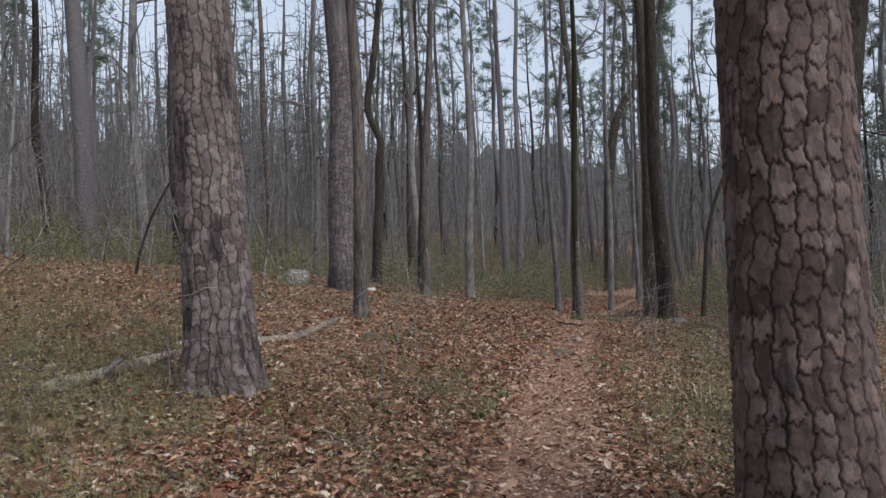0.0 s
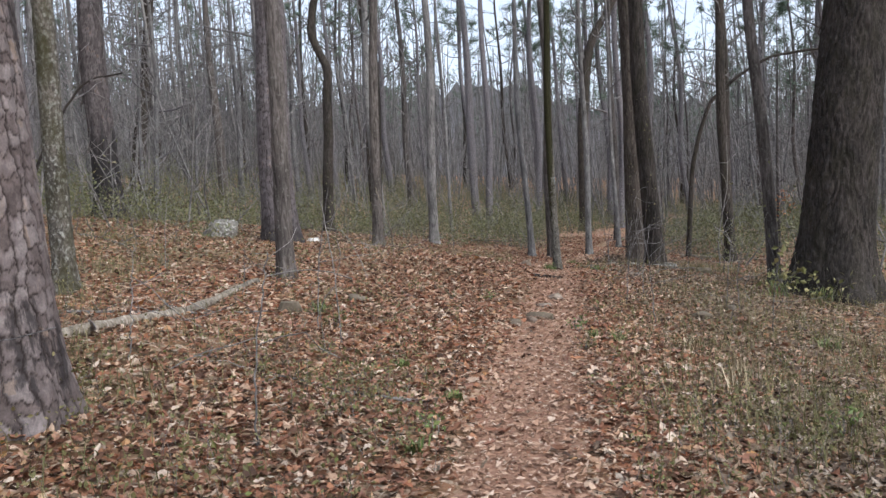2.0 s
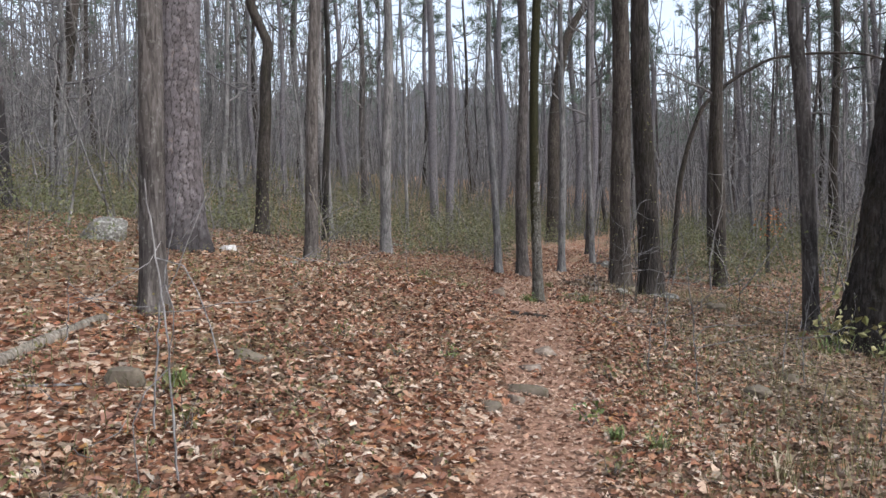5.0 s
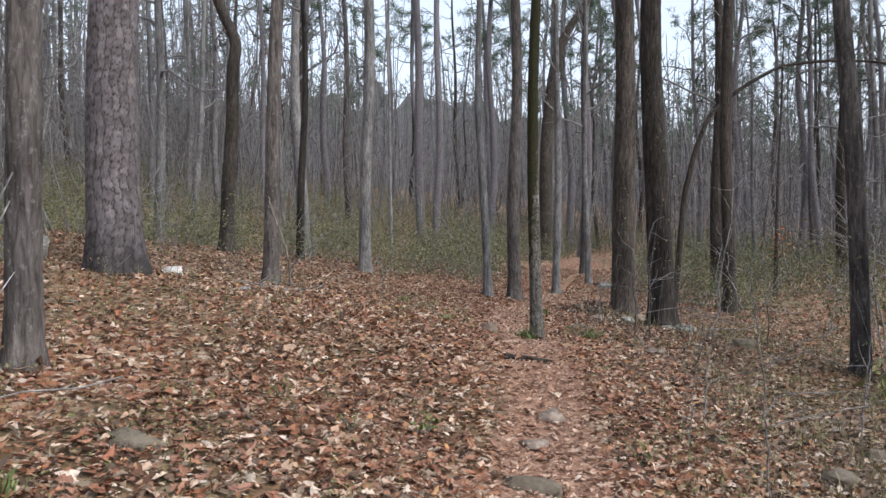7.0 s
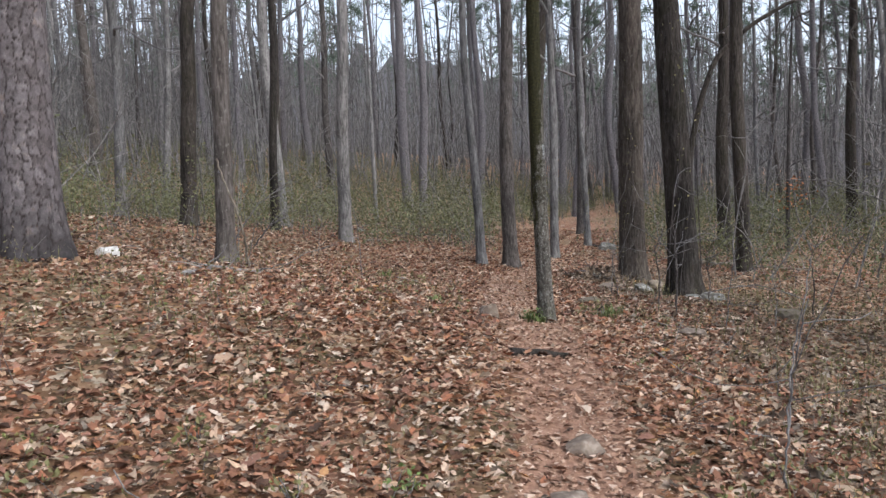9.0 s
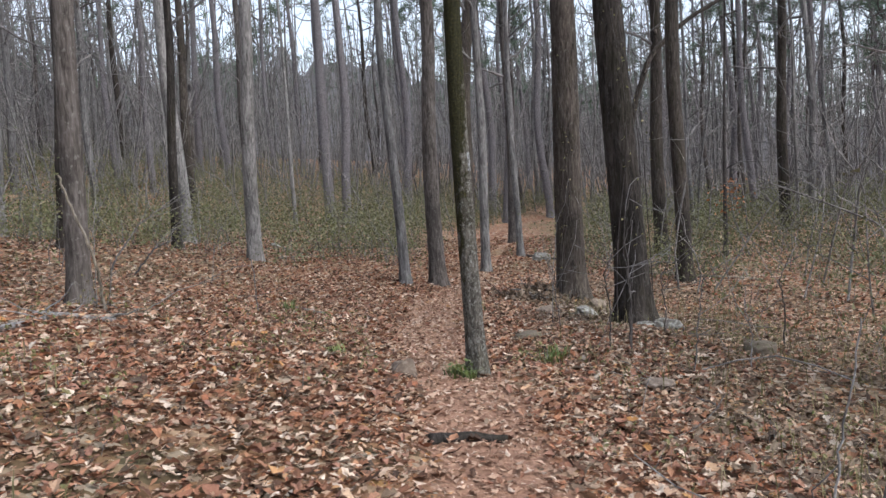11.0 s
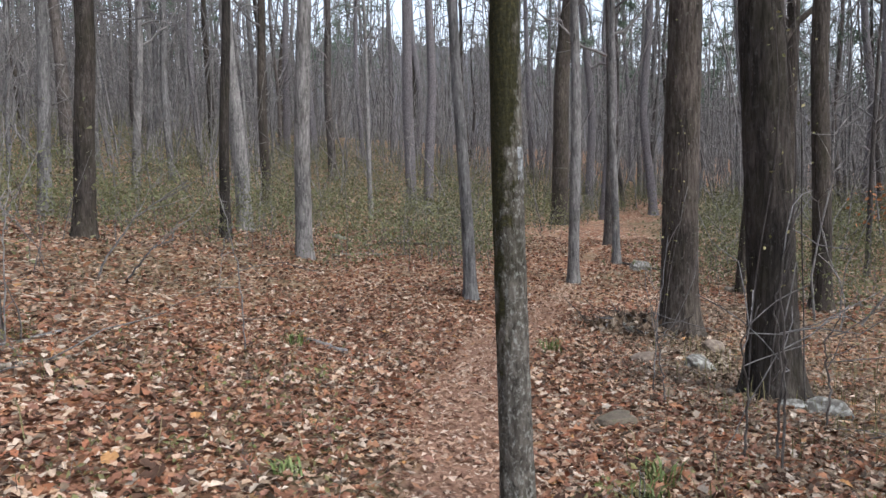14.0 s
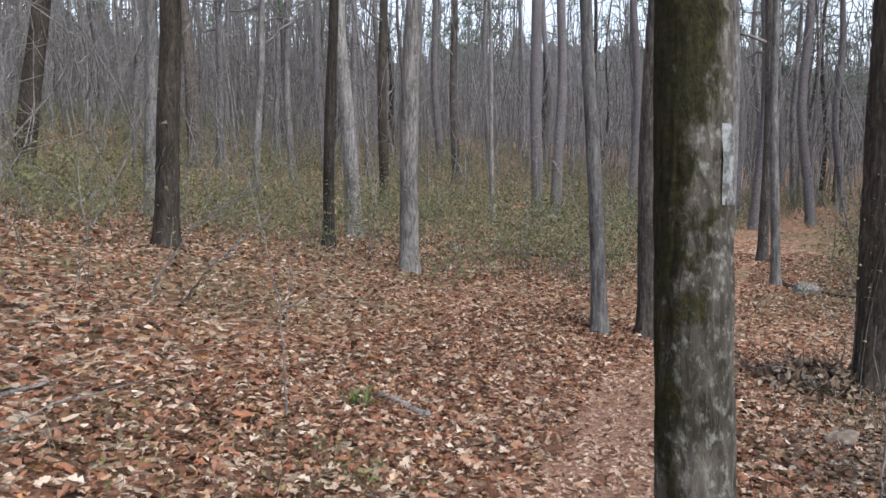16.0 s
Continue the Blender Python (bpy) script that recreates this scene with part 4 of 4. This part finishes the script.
# ---- stones ----
def stone(name, x, y, sx, sy, sz, mat, label, seed, turn=0.0, sink=0.3):
    bm = bmesh.new()
    bmesh.ops.create_icosphere(bm, subdivisions=4, radius=1)
    off = Vector((seed * 3.1, seed * 1.7, seed * 0.9))
    for v in bm.verts:
        p = v.co.copy()
        f = 1 + 0.28 * noise.noise(p * 1.1 + off) + 0.2 * noise.noise(p * 2.7 + off) + 0.07 * noise.noise(p * 7 + off)
        c = Vector([math.copysign(abs(a) ** 0.6, a) for a in p]) * f
        c = c + Vector((0.16, 0.1, 0)) * c.z * math.sin(seed * 2.3) + Vector((0, 0, 0.25 * math.sin(seed) * c.x + 0.2 * math.cos(seed * 1.7) * c.y))
        v.co = (c.x * sx / 2, c.y * sy / 2, c.z * sz / 2)
    q = random.Random(seed * 13 + 1)
    for _ in range(9):
        # split faces
        d = Vector((q.gauss(0, 1), q.gauss(0, 1), q.gauss(0.3, 0.8))).normalized()
        cut = q.uniform(0.6, 0.86) * max(v.co.dot(d) for v in bm.verts)
        for v in bm.verts:
            over = v.co.dot(d) - cut
            if over > 0:
                v.co -= d * over * 0.93
    me = bpy.data.meshes.new(name)
    bm.to_mesh(me)
    bm.free()
    me.materials.append(mat)
    me.polygons.foreach_set("use_smooth", [True] * len(me.polygons))
    ob = tagged(new(name, me), label, "stone", "stones on the forest floor")
    ob.matrix_world = pose(x, y, float(floor_z(x, y)) + sz * (0.5 - sink), 0, 0, turn)
    return ob


stone("boulder", -3.47, 16.85, 0.66, 0.5, 0.46, stone_pale, "pale grey lichen-covered boulder on the leafy slope", 1, 20)
stone("stone", -1.86, 17.56, 0.22, 0.16, 0.16, stone_white, "small white stone lying on dead leaves", 2)
stone("stone", 4.98, 18.0, 0.22, 0.15, 0.1, stone_pale, "pale flat stone leaning at the foot of a tree", 3, -25)
stone("stone", 5.22, 17.93, 0.4, 0.2, 0.15, stone_pale, "pale lichened slab leaning at the foot of a tree", 23, -35)
stone("stone", 5.02, 19.83, 0.34, 0.24, 0.2, stone_pale, "pale angular block with a dark undercut side", 4, 10)
stone("stone", 4.45, 19.9, 0.24, 0.2, 0.13, stone_tan, "brown stone among dead leaves", 14, 40)
stone("stone", 3.52, 17.47, 0.36, 0.24, 0.1, stone_moss, "flat stone slab half covered by leaves", 25, 15)
stone("stone", 4.9, 21.9, 0.26, 0.2, 0.18, stone_pale, "pale stone in the heap of dead branches", 26, 50)
stone("stone", 3.74, 11.68, 0.26, 0.2, 0.11, stone_moss, "dark flat stone half covered by leaves", 27, 20)
stone("stone", 4.23, 12.07, 0.15, 0.13, 0.12, stone_moss, "small dark stone among dead leaves", 28, 60)
stone("stone", 3.14, 12.11, 0.1, 0.09, 0.08, stone_moss, "fist-sized dark stone among dead leaves", 29, 10)
stone("stone", 1.69, 11.15, 0.34, 0.2, 0.1, stone_moss, "flat mossy stone set in the footpath", 5, -8)
stone("stone", 1.55, 10.86, 0.13, 0.11, 0.1, stone_tan, "small round brown stone in the footpath", 6)
stone("stone", 1.33, 10.56, 0.17, 0.14, 0.07, stone_moss, "small flat stone in the footpath", 7, 30)
stone("stone", 2.05, 12.42, 0.21, 0.17, 0.1, stone_tan, "tan stone in the middle of the footpath", 8, -15)
stone("stone", 1.80, 11.83, 0.22, 0.2, 0.06, stone_tan, "flat worn stone sunk in the footpath", 9, 12, 0.42)
stone("stone", -1.01, 10.22, 0.24, 0.2, 0.2, stone_moss, "mossy rounded stone under a slim tree", 10)
stone("stone", 7.17, 28.93, 0.55, 0.4, 0.28, stone_pale, "pale rock with fallen branches beside it", 11, 30)
stone("stone", 5.42, 16.55, 0.3, 0.26, 0.2, stone_moss, "mossy rounded stone in the undergrowth", 12)
stone("stone", 2.02, 15.34, 0.22, 0.2, 0.14, stone_tan, "brown stone at the footpath's edge", 13)
stone("stone", 0.76, 30.8, 0.3, 0.25, 0.2, stone_pale, "small pale stone on dead leaves", 15)
stone("stone", 3.85, 15.3, 0.3, 0.22, 0.1, stone_tan, "flat stone half covered by leaves", 16, 50)
stone("stone", -0.4, 11.05, 0.36, 0.2, 0.12, stone_moss, "dark mossy stone half covered by leaves", 18, 15, 0.42)
stone("stone", 5.6, 21.0, 0.3, 0.2, 0.18, stone_tan, "stone at the foot of a rough trunk", 19, 35)


# ---- dead wood ----
def log(name, pts, r0, r1, mat, label, seed, sides=14, side_twigs=0, cat="log"):
    q = np.random.default_rng(seed)
    p = np.array(pts, float)
    m = max(12, int(np.linalg.norm(p[-1] - p[0]) * 8))
    s = np.linspace(0, len(p) - 1, m)
    x, y = np.interp(s, np.arange(len(p)), p[:, 0]), np.interp(s, np.arange(len(p)), p[:, 1])
    x = x + np.convolve(q.normal(0, 0.02, m), np.ones(4) / 4, "same")
    g = floor_z(x, y)
    rad = np.linspace(r0, r1, m) * (1 + 0.08 * np.sin(np.arange(m) * 1.3))
    lift = np.convolve(np.pad(g, 4, "edge"), np.ones(9) / 9, "valid")
    line = np.stack([x, y, np.maximum(lift, g - rad * 0.3) + rad * 0.5], -1)
    ob = tagged(new(name), label, cat)
    b = Buf()
    ends = np.concatenate([[line[0] + (line[0] - line[1]) * 0.02], line, [line[-1] + (line[-1] - line[-2]) * 0.02]])
    tube(b, ends, np.concatenate([[0.001], rad, [0.001]]), sides)
    part("stem", b.mesh("stem", mat), ob)
    if side_twigs:
        for _ in range(side_twigs):
            b = Buf()
            k = q.integers(1, m)
            a = q.uniform(0, 6.3)
            tube(b, wander(line[k], (np.cos(a), np.sin(a), q.uniform(0.05, 0.5)), q.uniform(0.25, 0.8), 5, q, 0.25), np.linspace(r1 * 0.6, 0.003, 5), 5)
            part("twig", b.mesh("twig", twig_mat), ob)
    return ob


log("fallen_log", [(-1.69, 11.77), (-1.97, 9.95)], 0.04, 0.052, wood_bare, "bleached broken top of a fallen trunk on dead leaves", 1)
log("fallen_log", [(-2.0, 9.85), (-2.33, 8.6), (-3.25, 5.89)], 0.052, 0.06, wood_bare, "long bleached barkless log lying on dead leaves", 2, 16, 5)
log("fallen_branch", [(-3.2, 9.3), (-2.5, 9.75), (-1.2, 10.1)], 0.02, 0.008, twig_mat, "thin grey dead branch on the leaves", 3, 8, 6, "branch")
log("fallen_branch", [(-0.82, 5.08), (-0.53, 5.0)], 0.026, 0.02, wood_bare, "short pale lichened stick on dead leaves", 4, 10, 1, "branch")
log("fallen_log", [(8.2, 26.85), (9.5, 26.1)], 0.06, 0.05, wood_bare, "short grey log behind the trees", 5, 12, 2)
log("fallen_branch", [(0.92, 26.8), (1.5, 27.8), (2.36, 28.6)], 0.04, 0.02, wood_bare, "curved pale dead branch on dead leaves", 6, 10, 4, "branch")
log("fallen_branch", [(-0.75, 16.1), (-0.5, 16.7), (-0.35, 18.4)], 0.028, 0.012, twig_mat, "forked dead branch at the foot of a tree", 7, 8, 7, "branch")
log("fallen_branch", [(7.0, 29.6), (8.3, 28.4)], 0.05, 0.03, bark_dark, "dark dead branch lying against a rock", 8, 10, 3, "branch")
log("fallen_branch", [(8.4, 27.0), (10.6, 24.8)], 0.05, 0.03, wood_bare, "pale dead branch on the forest floor", 9, 10, 3, "branch")
log("exposed_root", [(1.98, 14.02), (2.2, 14.12), (2.42, 14.1)], 0.035, 0.022, bark_dark, "dark tree root crossing the footpath", 10, 10, 0, "root")
log("fallen_branch", [(1.98, 10.9), (2.2, 11.25)], 0.012, 0.006, wood_bare, "small pale stick on the footpath", 11, 6, 0, "branch")
log("fallen_branch", [(-5.5, 15.6), (-4.2, 14.2)], 0.035, 0.02, twig_mat, "grey dead branch on the slope", 12, 8, 5, "branch")
log("fallen_branch", [(1.8, 30.5), (4.5, 32)], 0.05, 0.03, bark_dark, "dark dead branch on the far leaves", 13, 8, 4, "branch")

log("fallen_branch", [(-0.75, 16.35), (-0.25, 16.85), (0.2, 17.7)], 0.026, 0.01, wood_bare, "pale dead branch lying on brown leaves", 14, 8, 4, "branch")
log("fallen_branch", [(-0.7, 16.75), (-0.1, 16.7)], 0.03, 0.018, twig_mat, "short grey dead branch on brown leaves", 15, 8, 2, "branch")
log("fallen_branch", [(1.25, 19.6), (1.65, 19.35)], 0.03, 0.024, twig_mat, "short weathered grey stick on dead leaves", 16, 8, 0, "branch")
log("fallen_branch", [(0.4, 7.3), (-1.3, 8.1)], 0.014, 0.006, twig_mat, "long thin dead stick on dead leaves", 17, 7, 3, "branch")
log("fallen_branch", [(5.6, 16.6), (4.9, 17.6)], 0.014, 0.007, wood_bare, "thin pale stick lying by a rough trunk", 18, 7, 2, "branch")


def dead_stem(pts, r0, r1, mat, label, seed, twigs=3):
    """A standing or leaning dead stem led through the given points."""
    q = np.random.default_rng(seed)
    p = np.array(pts, float)
    p[0, 2] = float(floor_z(p[0, 0], p[0, 1])) - 0.03
    s = np.linspace(0, len(p) - 1, 24)
    line = np.stack([np.interp(s, np.arange(len(p)), p[:, k]) for k in range(3)], -1)
    line[1:-1] = (line[:-2] + line[1:-1] + line[2:]) / 3 + q.normal(0, 0.006, (22, 3))
    ob = tagged(new("dead_sapling"), label, "sapling")
    b = Buf()
    tube(b, line, np.linspace(r0, r1, 24), 8)
    part("stem", b.mesh("stem", mat), ob)
    for _ in range(twigs):
        b, k = Buf(), q.integers(8, 23)
        tube(b, wander(line[k], (q.normal(0.4, 0.5), q.normal(0, 0.4), q.normal(0.3, 0.4)), q.uniform(0.3, 0.9), 5, q, 0.25), np.linspace(r1, 0.003, 5), 5)
        part("twig", b.mesh("twig", twig_mat), ob)


dead_stem([(-6.4, 15.5, 1.8), (-6.31, 15.5, 2.3), (-6.07, 15.5, 3.02), (-5.67, 15.5, 3.73), (-5.19, 15.5, 4.33), (-4.56, 15.5, 4.41)], 0.035, 0.014, bark_dark, "dark bent dead sapling with crooked side branches", 91, 5)
dead_stem([(-6.2, 15.6, 1.8), (-6.0, 15.5, 2.95), (-5.68, 15.5, 3.12), (-5.17, 15.5, 3.07)], 0.018, 0.008, twig_mat, "thin grey dead sapling bent over sideways", 92, 4)
dead_stem([(-0.28, 17.2, 1.15), (-0.32, 17.2, 1.59), (-0.49, 17.2, 2.09), (-0.56, 17.2, 2.33)], 0.014, 0.009, wood_bare, "pale dead stick leaning against a trunk", 93, 1)
dead_stem([(-1.1, 21, 1.3), (-0.96, 21, 1.48), (-0.66, 21, 1.88), (-0.09, 21, 2.25)], 0.014, 0.006, twig_mat, "thin leaning twiggy sapling in the undergrowth", 94, 5)
dead_stem([(-0.8, 21, 1.2), (-0.5, 21, 1.54), (-0.26, 21, 1.63)], 0.012, 0.006, twig_mat, "thin arched twig in the undergrowth", 95, 3)
dead_stem([(-4.9, 7.1, 0.9), (-4.23, 7, 1.66), (-3.79, 7, 1.96), (-3.35, 7, 2.23)], 0.012, 0.007, wood_bare, "thin pale leaning stick in the grass", 96, 1)
for k, (x, y, h) in enumerate(((4.22, 16.65, 1.5), (4.32, 16.9, 1.25), (4.12, 16.9, 0.9), (4.95, 17.5, 0.8), (5.95, 17.0, 0.9))):
    z = float(land(x, y))
    dead_stem([(x, y, z), (x + 0.03, y, z + 0.4 * h), (x - 0.02, y, z + 0.75 * h), (x + 0.1, y, z + h)], 0.009, 0.004, bark_brown, "thin bare sapling standing before a rough trunk", 380 + k, 5)
q = np.random.default_rng(97)
for k in range(34):
    x, y = q.uniform(-4.5, 7), q.uniform(4, 24)
    if off_trail(x, y) < 0.9:
        continue
    h, a = q.uniform(0.5, 1.5), q.uniform(0, 6.3)
    dead_stem([(x, y, 0), (x + 0.05 * np.cos(a), y, float(land(x, y)) + 0.5 * h), (x + 0.15 * np.cos(a) * h, y + 0.1 * np.sin(a), float(land(x, y)) + h)], 0.006, 0.003, twig_mat,
              "thin bare upright seedling among the dead leaves", 400 + k, 3)

# heap of dead branches and leaves by the rough trunk
heap = tagged(new("brush_pile"), "low heap of dead branches and grey leaves beside a trunk", "brush pile")
q = np.random.default_rng(70)
def mound(x, y):
    return float(floor_z(x, y)) + 0.2 * math.exp(-((x - 5.0) / 0.4) ** 2 - ((y - 22.0) / 0.5) ** 2)


for _ in range(46):
    x, y, a = 5.0 + q.normal(0, 0.3), 22.0 + q.normal(0, 0.45), q.uniform(0, 6.3)
    b = Buf()
    tube(b, wander((x, y, mound(x, y) - 0.02), (np.cos(a), np.sin(a), q.uniform(-0.15, 0.5)), q.uniform(0.25, 0.7), 6, q, 0.28), np.linspace(q.uniform(0.005, 0.016), 0.003, 6), 5)
    part("branch", b.mesh("branch", bark_brown if q.uniform() < 0.6 else twig_mat), heap)
hp = np.stack([5.0 + q.normal(0, 0.34, 420), 22.0 + q.normal(0, 0.45, 420)], -1)
part("leaves", sprigs(np.column_stack([hp, [mound(hx, hy) - 0.02 for hx, hy in hp]]), 5, dull_mat, 3, 0.085, 0.04), heap)
q = np.random.default_rng(77)
for k in range(46):
    x, y = q.uniform(-4.5, 6), q.uniform(2.5, 21)
    if off_trail(x, y) < 0.5:
        continue
    a, ln = q.uniform(0, 3.1), q.uniform(0.25, 0.8)
    log("fallen_twig", [(x, y), (x + ln * np.cos(a), y + ln * np.sin(a))], 0.009, 0.004, twig_mat if k % 3 else wood_bare, "thin dead twig lying on the leaves", 300 + k, 5, 2, "twig")


# ---- dead leaves ----
OAK = np.array([(-0.5, 0), (-0.15, 0), (0.2, 0), (0.5, 0), (-0.3, 0.17), (-0.06, 0.30), (0.06, 0.15), (0.26, 0.27), (-0.3, -0.17), (-0.02, -0.29), (0.08, -0.14), (0.24, -0.26)])
OAK_F = np.array([(0, 1, 4), (4, 1, 5), (5, 1, 6), (1, 2, 6), (6, 2, 7), (7, 2, 3), (0, 8, 1), (8, 9, 1), (9, 10, 1), (1, 10, 2), (10, 11, 2), (11, 3, 2)])
LOBED = np.array([(-0.5, 0), (-0.15, 0.2), (0.22, 0.26), (0.5, 0), (0.2, -0.24), (-0.12, -0.22)])
LOBED_F = np.array([(0, 3, 1), (1, 3, 2), (0, 5, 3), (5, 4, 3)])
BLADE = np.array([(-0.5, 0), (0.05, 0.26), (0.5, 0), (0.0, -0.26)])
BLADE_F = np.array([(0, 2, 1), (0, 3, 2)])


def scatter(x, y, size, shape, faces, r, tilt=0.28, lift=0.01):
    """Curled leaves lying at the given places, in one mesh buffer."""
    n = len(x)
    curl, fold, yaw = r.normal(0, 0.65, n), r.normal(0.2, 0.4, n), r.uniform(0, 6.3, n)
    u, v = shape[None, :, 0], shape[None, :, 1] * r.uniform(0.7, 1.2, (n, 1))
    w = curl[:, None] * u * u * 0.9 + fold[:, None] * np.abs(v)
    w = w - w.min(axis=1, keepdims=True) * 0.8
    p = np.stack([u + 0 * v, v + 0 * u, w], -1) * size[:, None, None]
    tx, ty = r.normal(0, tilt, n), r.normal(0, tilt, n)
    p[..., 2] += p[..., 0] * tx[:, None] + p[..., 1] * ty[:, None]
    c, s = np.cos(yaw)[:, None], np.sin(yaw)[:, None]
    px, py = p[..., 0] * c - p[..., 1] * s + x[:, None], p[..., 0] * s + p[..., 1] * c + y[:, None]
    pz = p[..., 2] + (floor_z(x, y) + lift + r.uniform(0, 0.02, n))[:, None]
    b = Buf()
    m = len(shape)
    b.add(np.stack([px, py, pz], -1).reshape(-1, 3), (np.arange(n)[:, None, None] * m + faces[None]).reshape(-1, 3))
    return b


def spots(n, x0, x1, y0, y1, keep):
    x, y = rng.uniform(x0, x1, n), rng.uniform(y0, y1, n)
    k = rng.uniform(0, 1, n) < keep(x, y)
    return x[k], y[k]


def near_cover(x, y):
    d = off_trail(x, y)
    return np.clip((d - 0.22) / 0.35, 0.06, 1) * np.clip(1.25 - d / 9, 0.1, 1)


litter = tagged(new("leaf_litter"), "thick litter of curled brown and tan oak leaves", "leaves", kind="stuff")
def dull_ground(x, y):
    """Where duller, darker grey-brown leaves lie: beyond the trail's right side and low on the left."""
    soft = 0.5 * np.sin(x * 1.3 + 2 * np.sin(y * 0.7)) + 0.5 * np.sin(y * 1.1 + 1.5 * np.sin(x * 0.9))
    right = np.clip((x - np.interp(y, TRAIL[:, 1], TRAIL[:, 0]) - 0.8) / 1.2, 0, 1) * np.clip(1.6 - y / 26, 0, 1)
    left = np.clip((-1.6 - x) / 1.2, 0, 1) * np.clip((13 - y) / 5, 0, 1)
    bank = 0.7 * np.clip((0.6 - x) / 2, 0, 1) * np.clip((y - 15) / 4, 0, 1)
    return rng.uniform(0, 1, np.shape(x)) < np.clip(np.maximum(np.maximum(right, left), bank) * (0.75 + 0.35 * soft) + 0.1, 0, 0.92)


def lay(name, x, y, size, shape, faces):
    dull = dull_ground(x, y)
    part(name, scatter(x[~dull], y[~dull], size[~dull], shape, faces, rng).mesh(name, litter_mat, False), litter)
    part("damp_" + name, scatter(x[dull], y[dull], size[dull], shape, faces, rng).mesh("damp_" + name, dull_mat, False), litter)


x, y = spots(185000, -5, 8, 0.8, 24, lambda x, y: near_cover(x, y) * (off_trail(x, y) < 2.4))
lay("near_leaves", x, y, 0.03 + 0.06 * rng.uniform(0, 1, len(x)) ** 1.3, OAK, OAK_F)
x, y = spots(260000, -5, 8, 0.8, 24, lambda x, y: near_cover(x, y) * np.clip(1.4 - off_trail(x, y) / 4, 0, 1))
lay("leaf_pieces", x, y, rng.uniform(0.018, 0.045, len(x)), BLADE, BLADE_F)
x, y = spots(190000, -7, 11, 0.8, 34, lambda x, y: ((off_trail(x, y) > 2.2) | ((y > 23.5) & (off_trail(x, y) > 0.12))) * np.clip(1.2 - off_trail(x, y) / 10, 0, 1))
lay("side_leaves", x, y, rng.uniform(0.035, 0.085, len(x)), LOBED, LOBED_F)
x, y = spots(90000, -20, 24, 1, 50, lambda x, y: np.clip((off_trail(x, y) - 3) / 4, 0, 1))
part("far_leaves", scatter(x, y, rng.uniform(0.07, 0.13, len(x)), BLADE, BLADE_F, rng).mesh("far_leaves", litter_mat, False), litter)
x, y = spots(260000, -0.6, 6, 0.5, 27, lambda x, y: np.clip(1.5 - off_trail(x, y) / 0.42, 0, 1))
part("crumbs", scatter(x, y, 0.016 + 0.05 * rng.uniform(0, 1, len(x)) ** 2, BLADE, BLADE_F, rng, 0.2, 0.004).mesh("crumbs", crumb_mat, False), litter)

# single large leaves along the path
leaf_data = []
for k in range(6):
    q = np.random.default_rng(500 + k)
    w = q.normal(0.3, 0.5) * OAK[:, 0] ** 2 + q.uniform(0.1, 0.6) * np.abs(OAK[:, 1])
    b = Buf()
    b.add(np.stack([OAK[:, 0], OAK[:, 1] * q.uniform(0.8, 1.2), w - w.min()], -1) * 0.12, OAK_F)
    leaf_data.append(b.mesh("fallen_leaf", single_leaf_mat, False))
q = np.random.default_rng(88)
for k in range(300):
    while True:
        x, y = q.uniform(-2.5, 5), q.uniform(4, 19)
        if off_trail(x, y) < 2.6:
            break
    ob = part("fallen_leaf", leaf_data[k % 6], ground)
    ob.matrix_world = pose(x, y, float(floor_z(x, y)) + 0.03, q.normal(0, 16), q.normal(0, 16), q.uniform(0, 360)) @ Matrix.Scale(q.uniform(0.7, 1.15), 4)
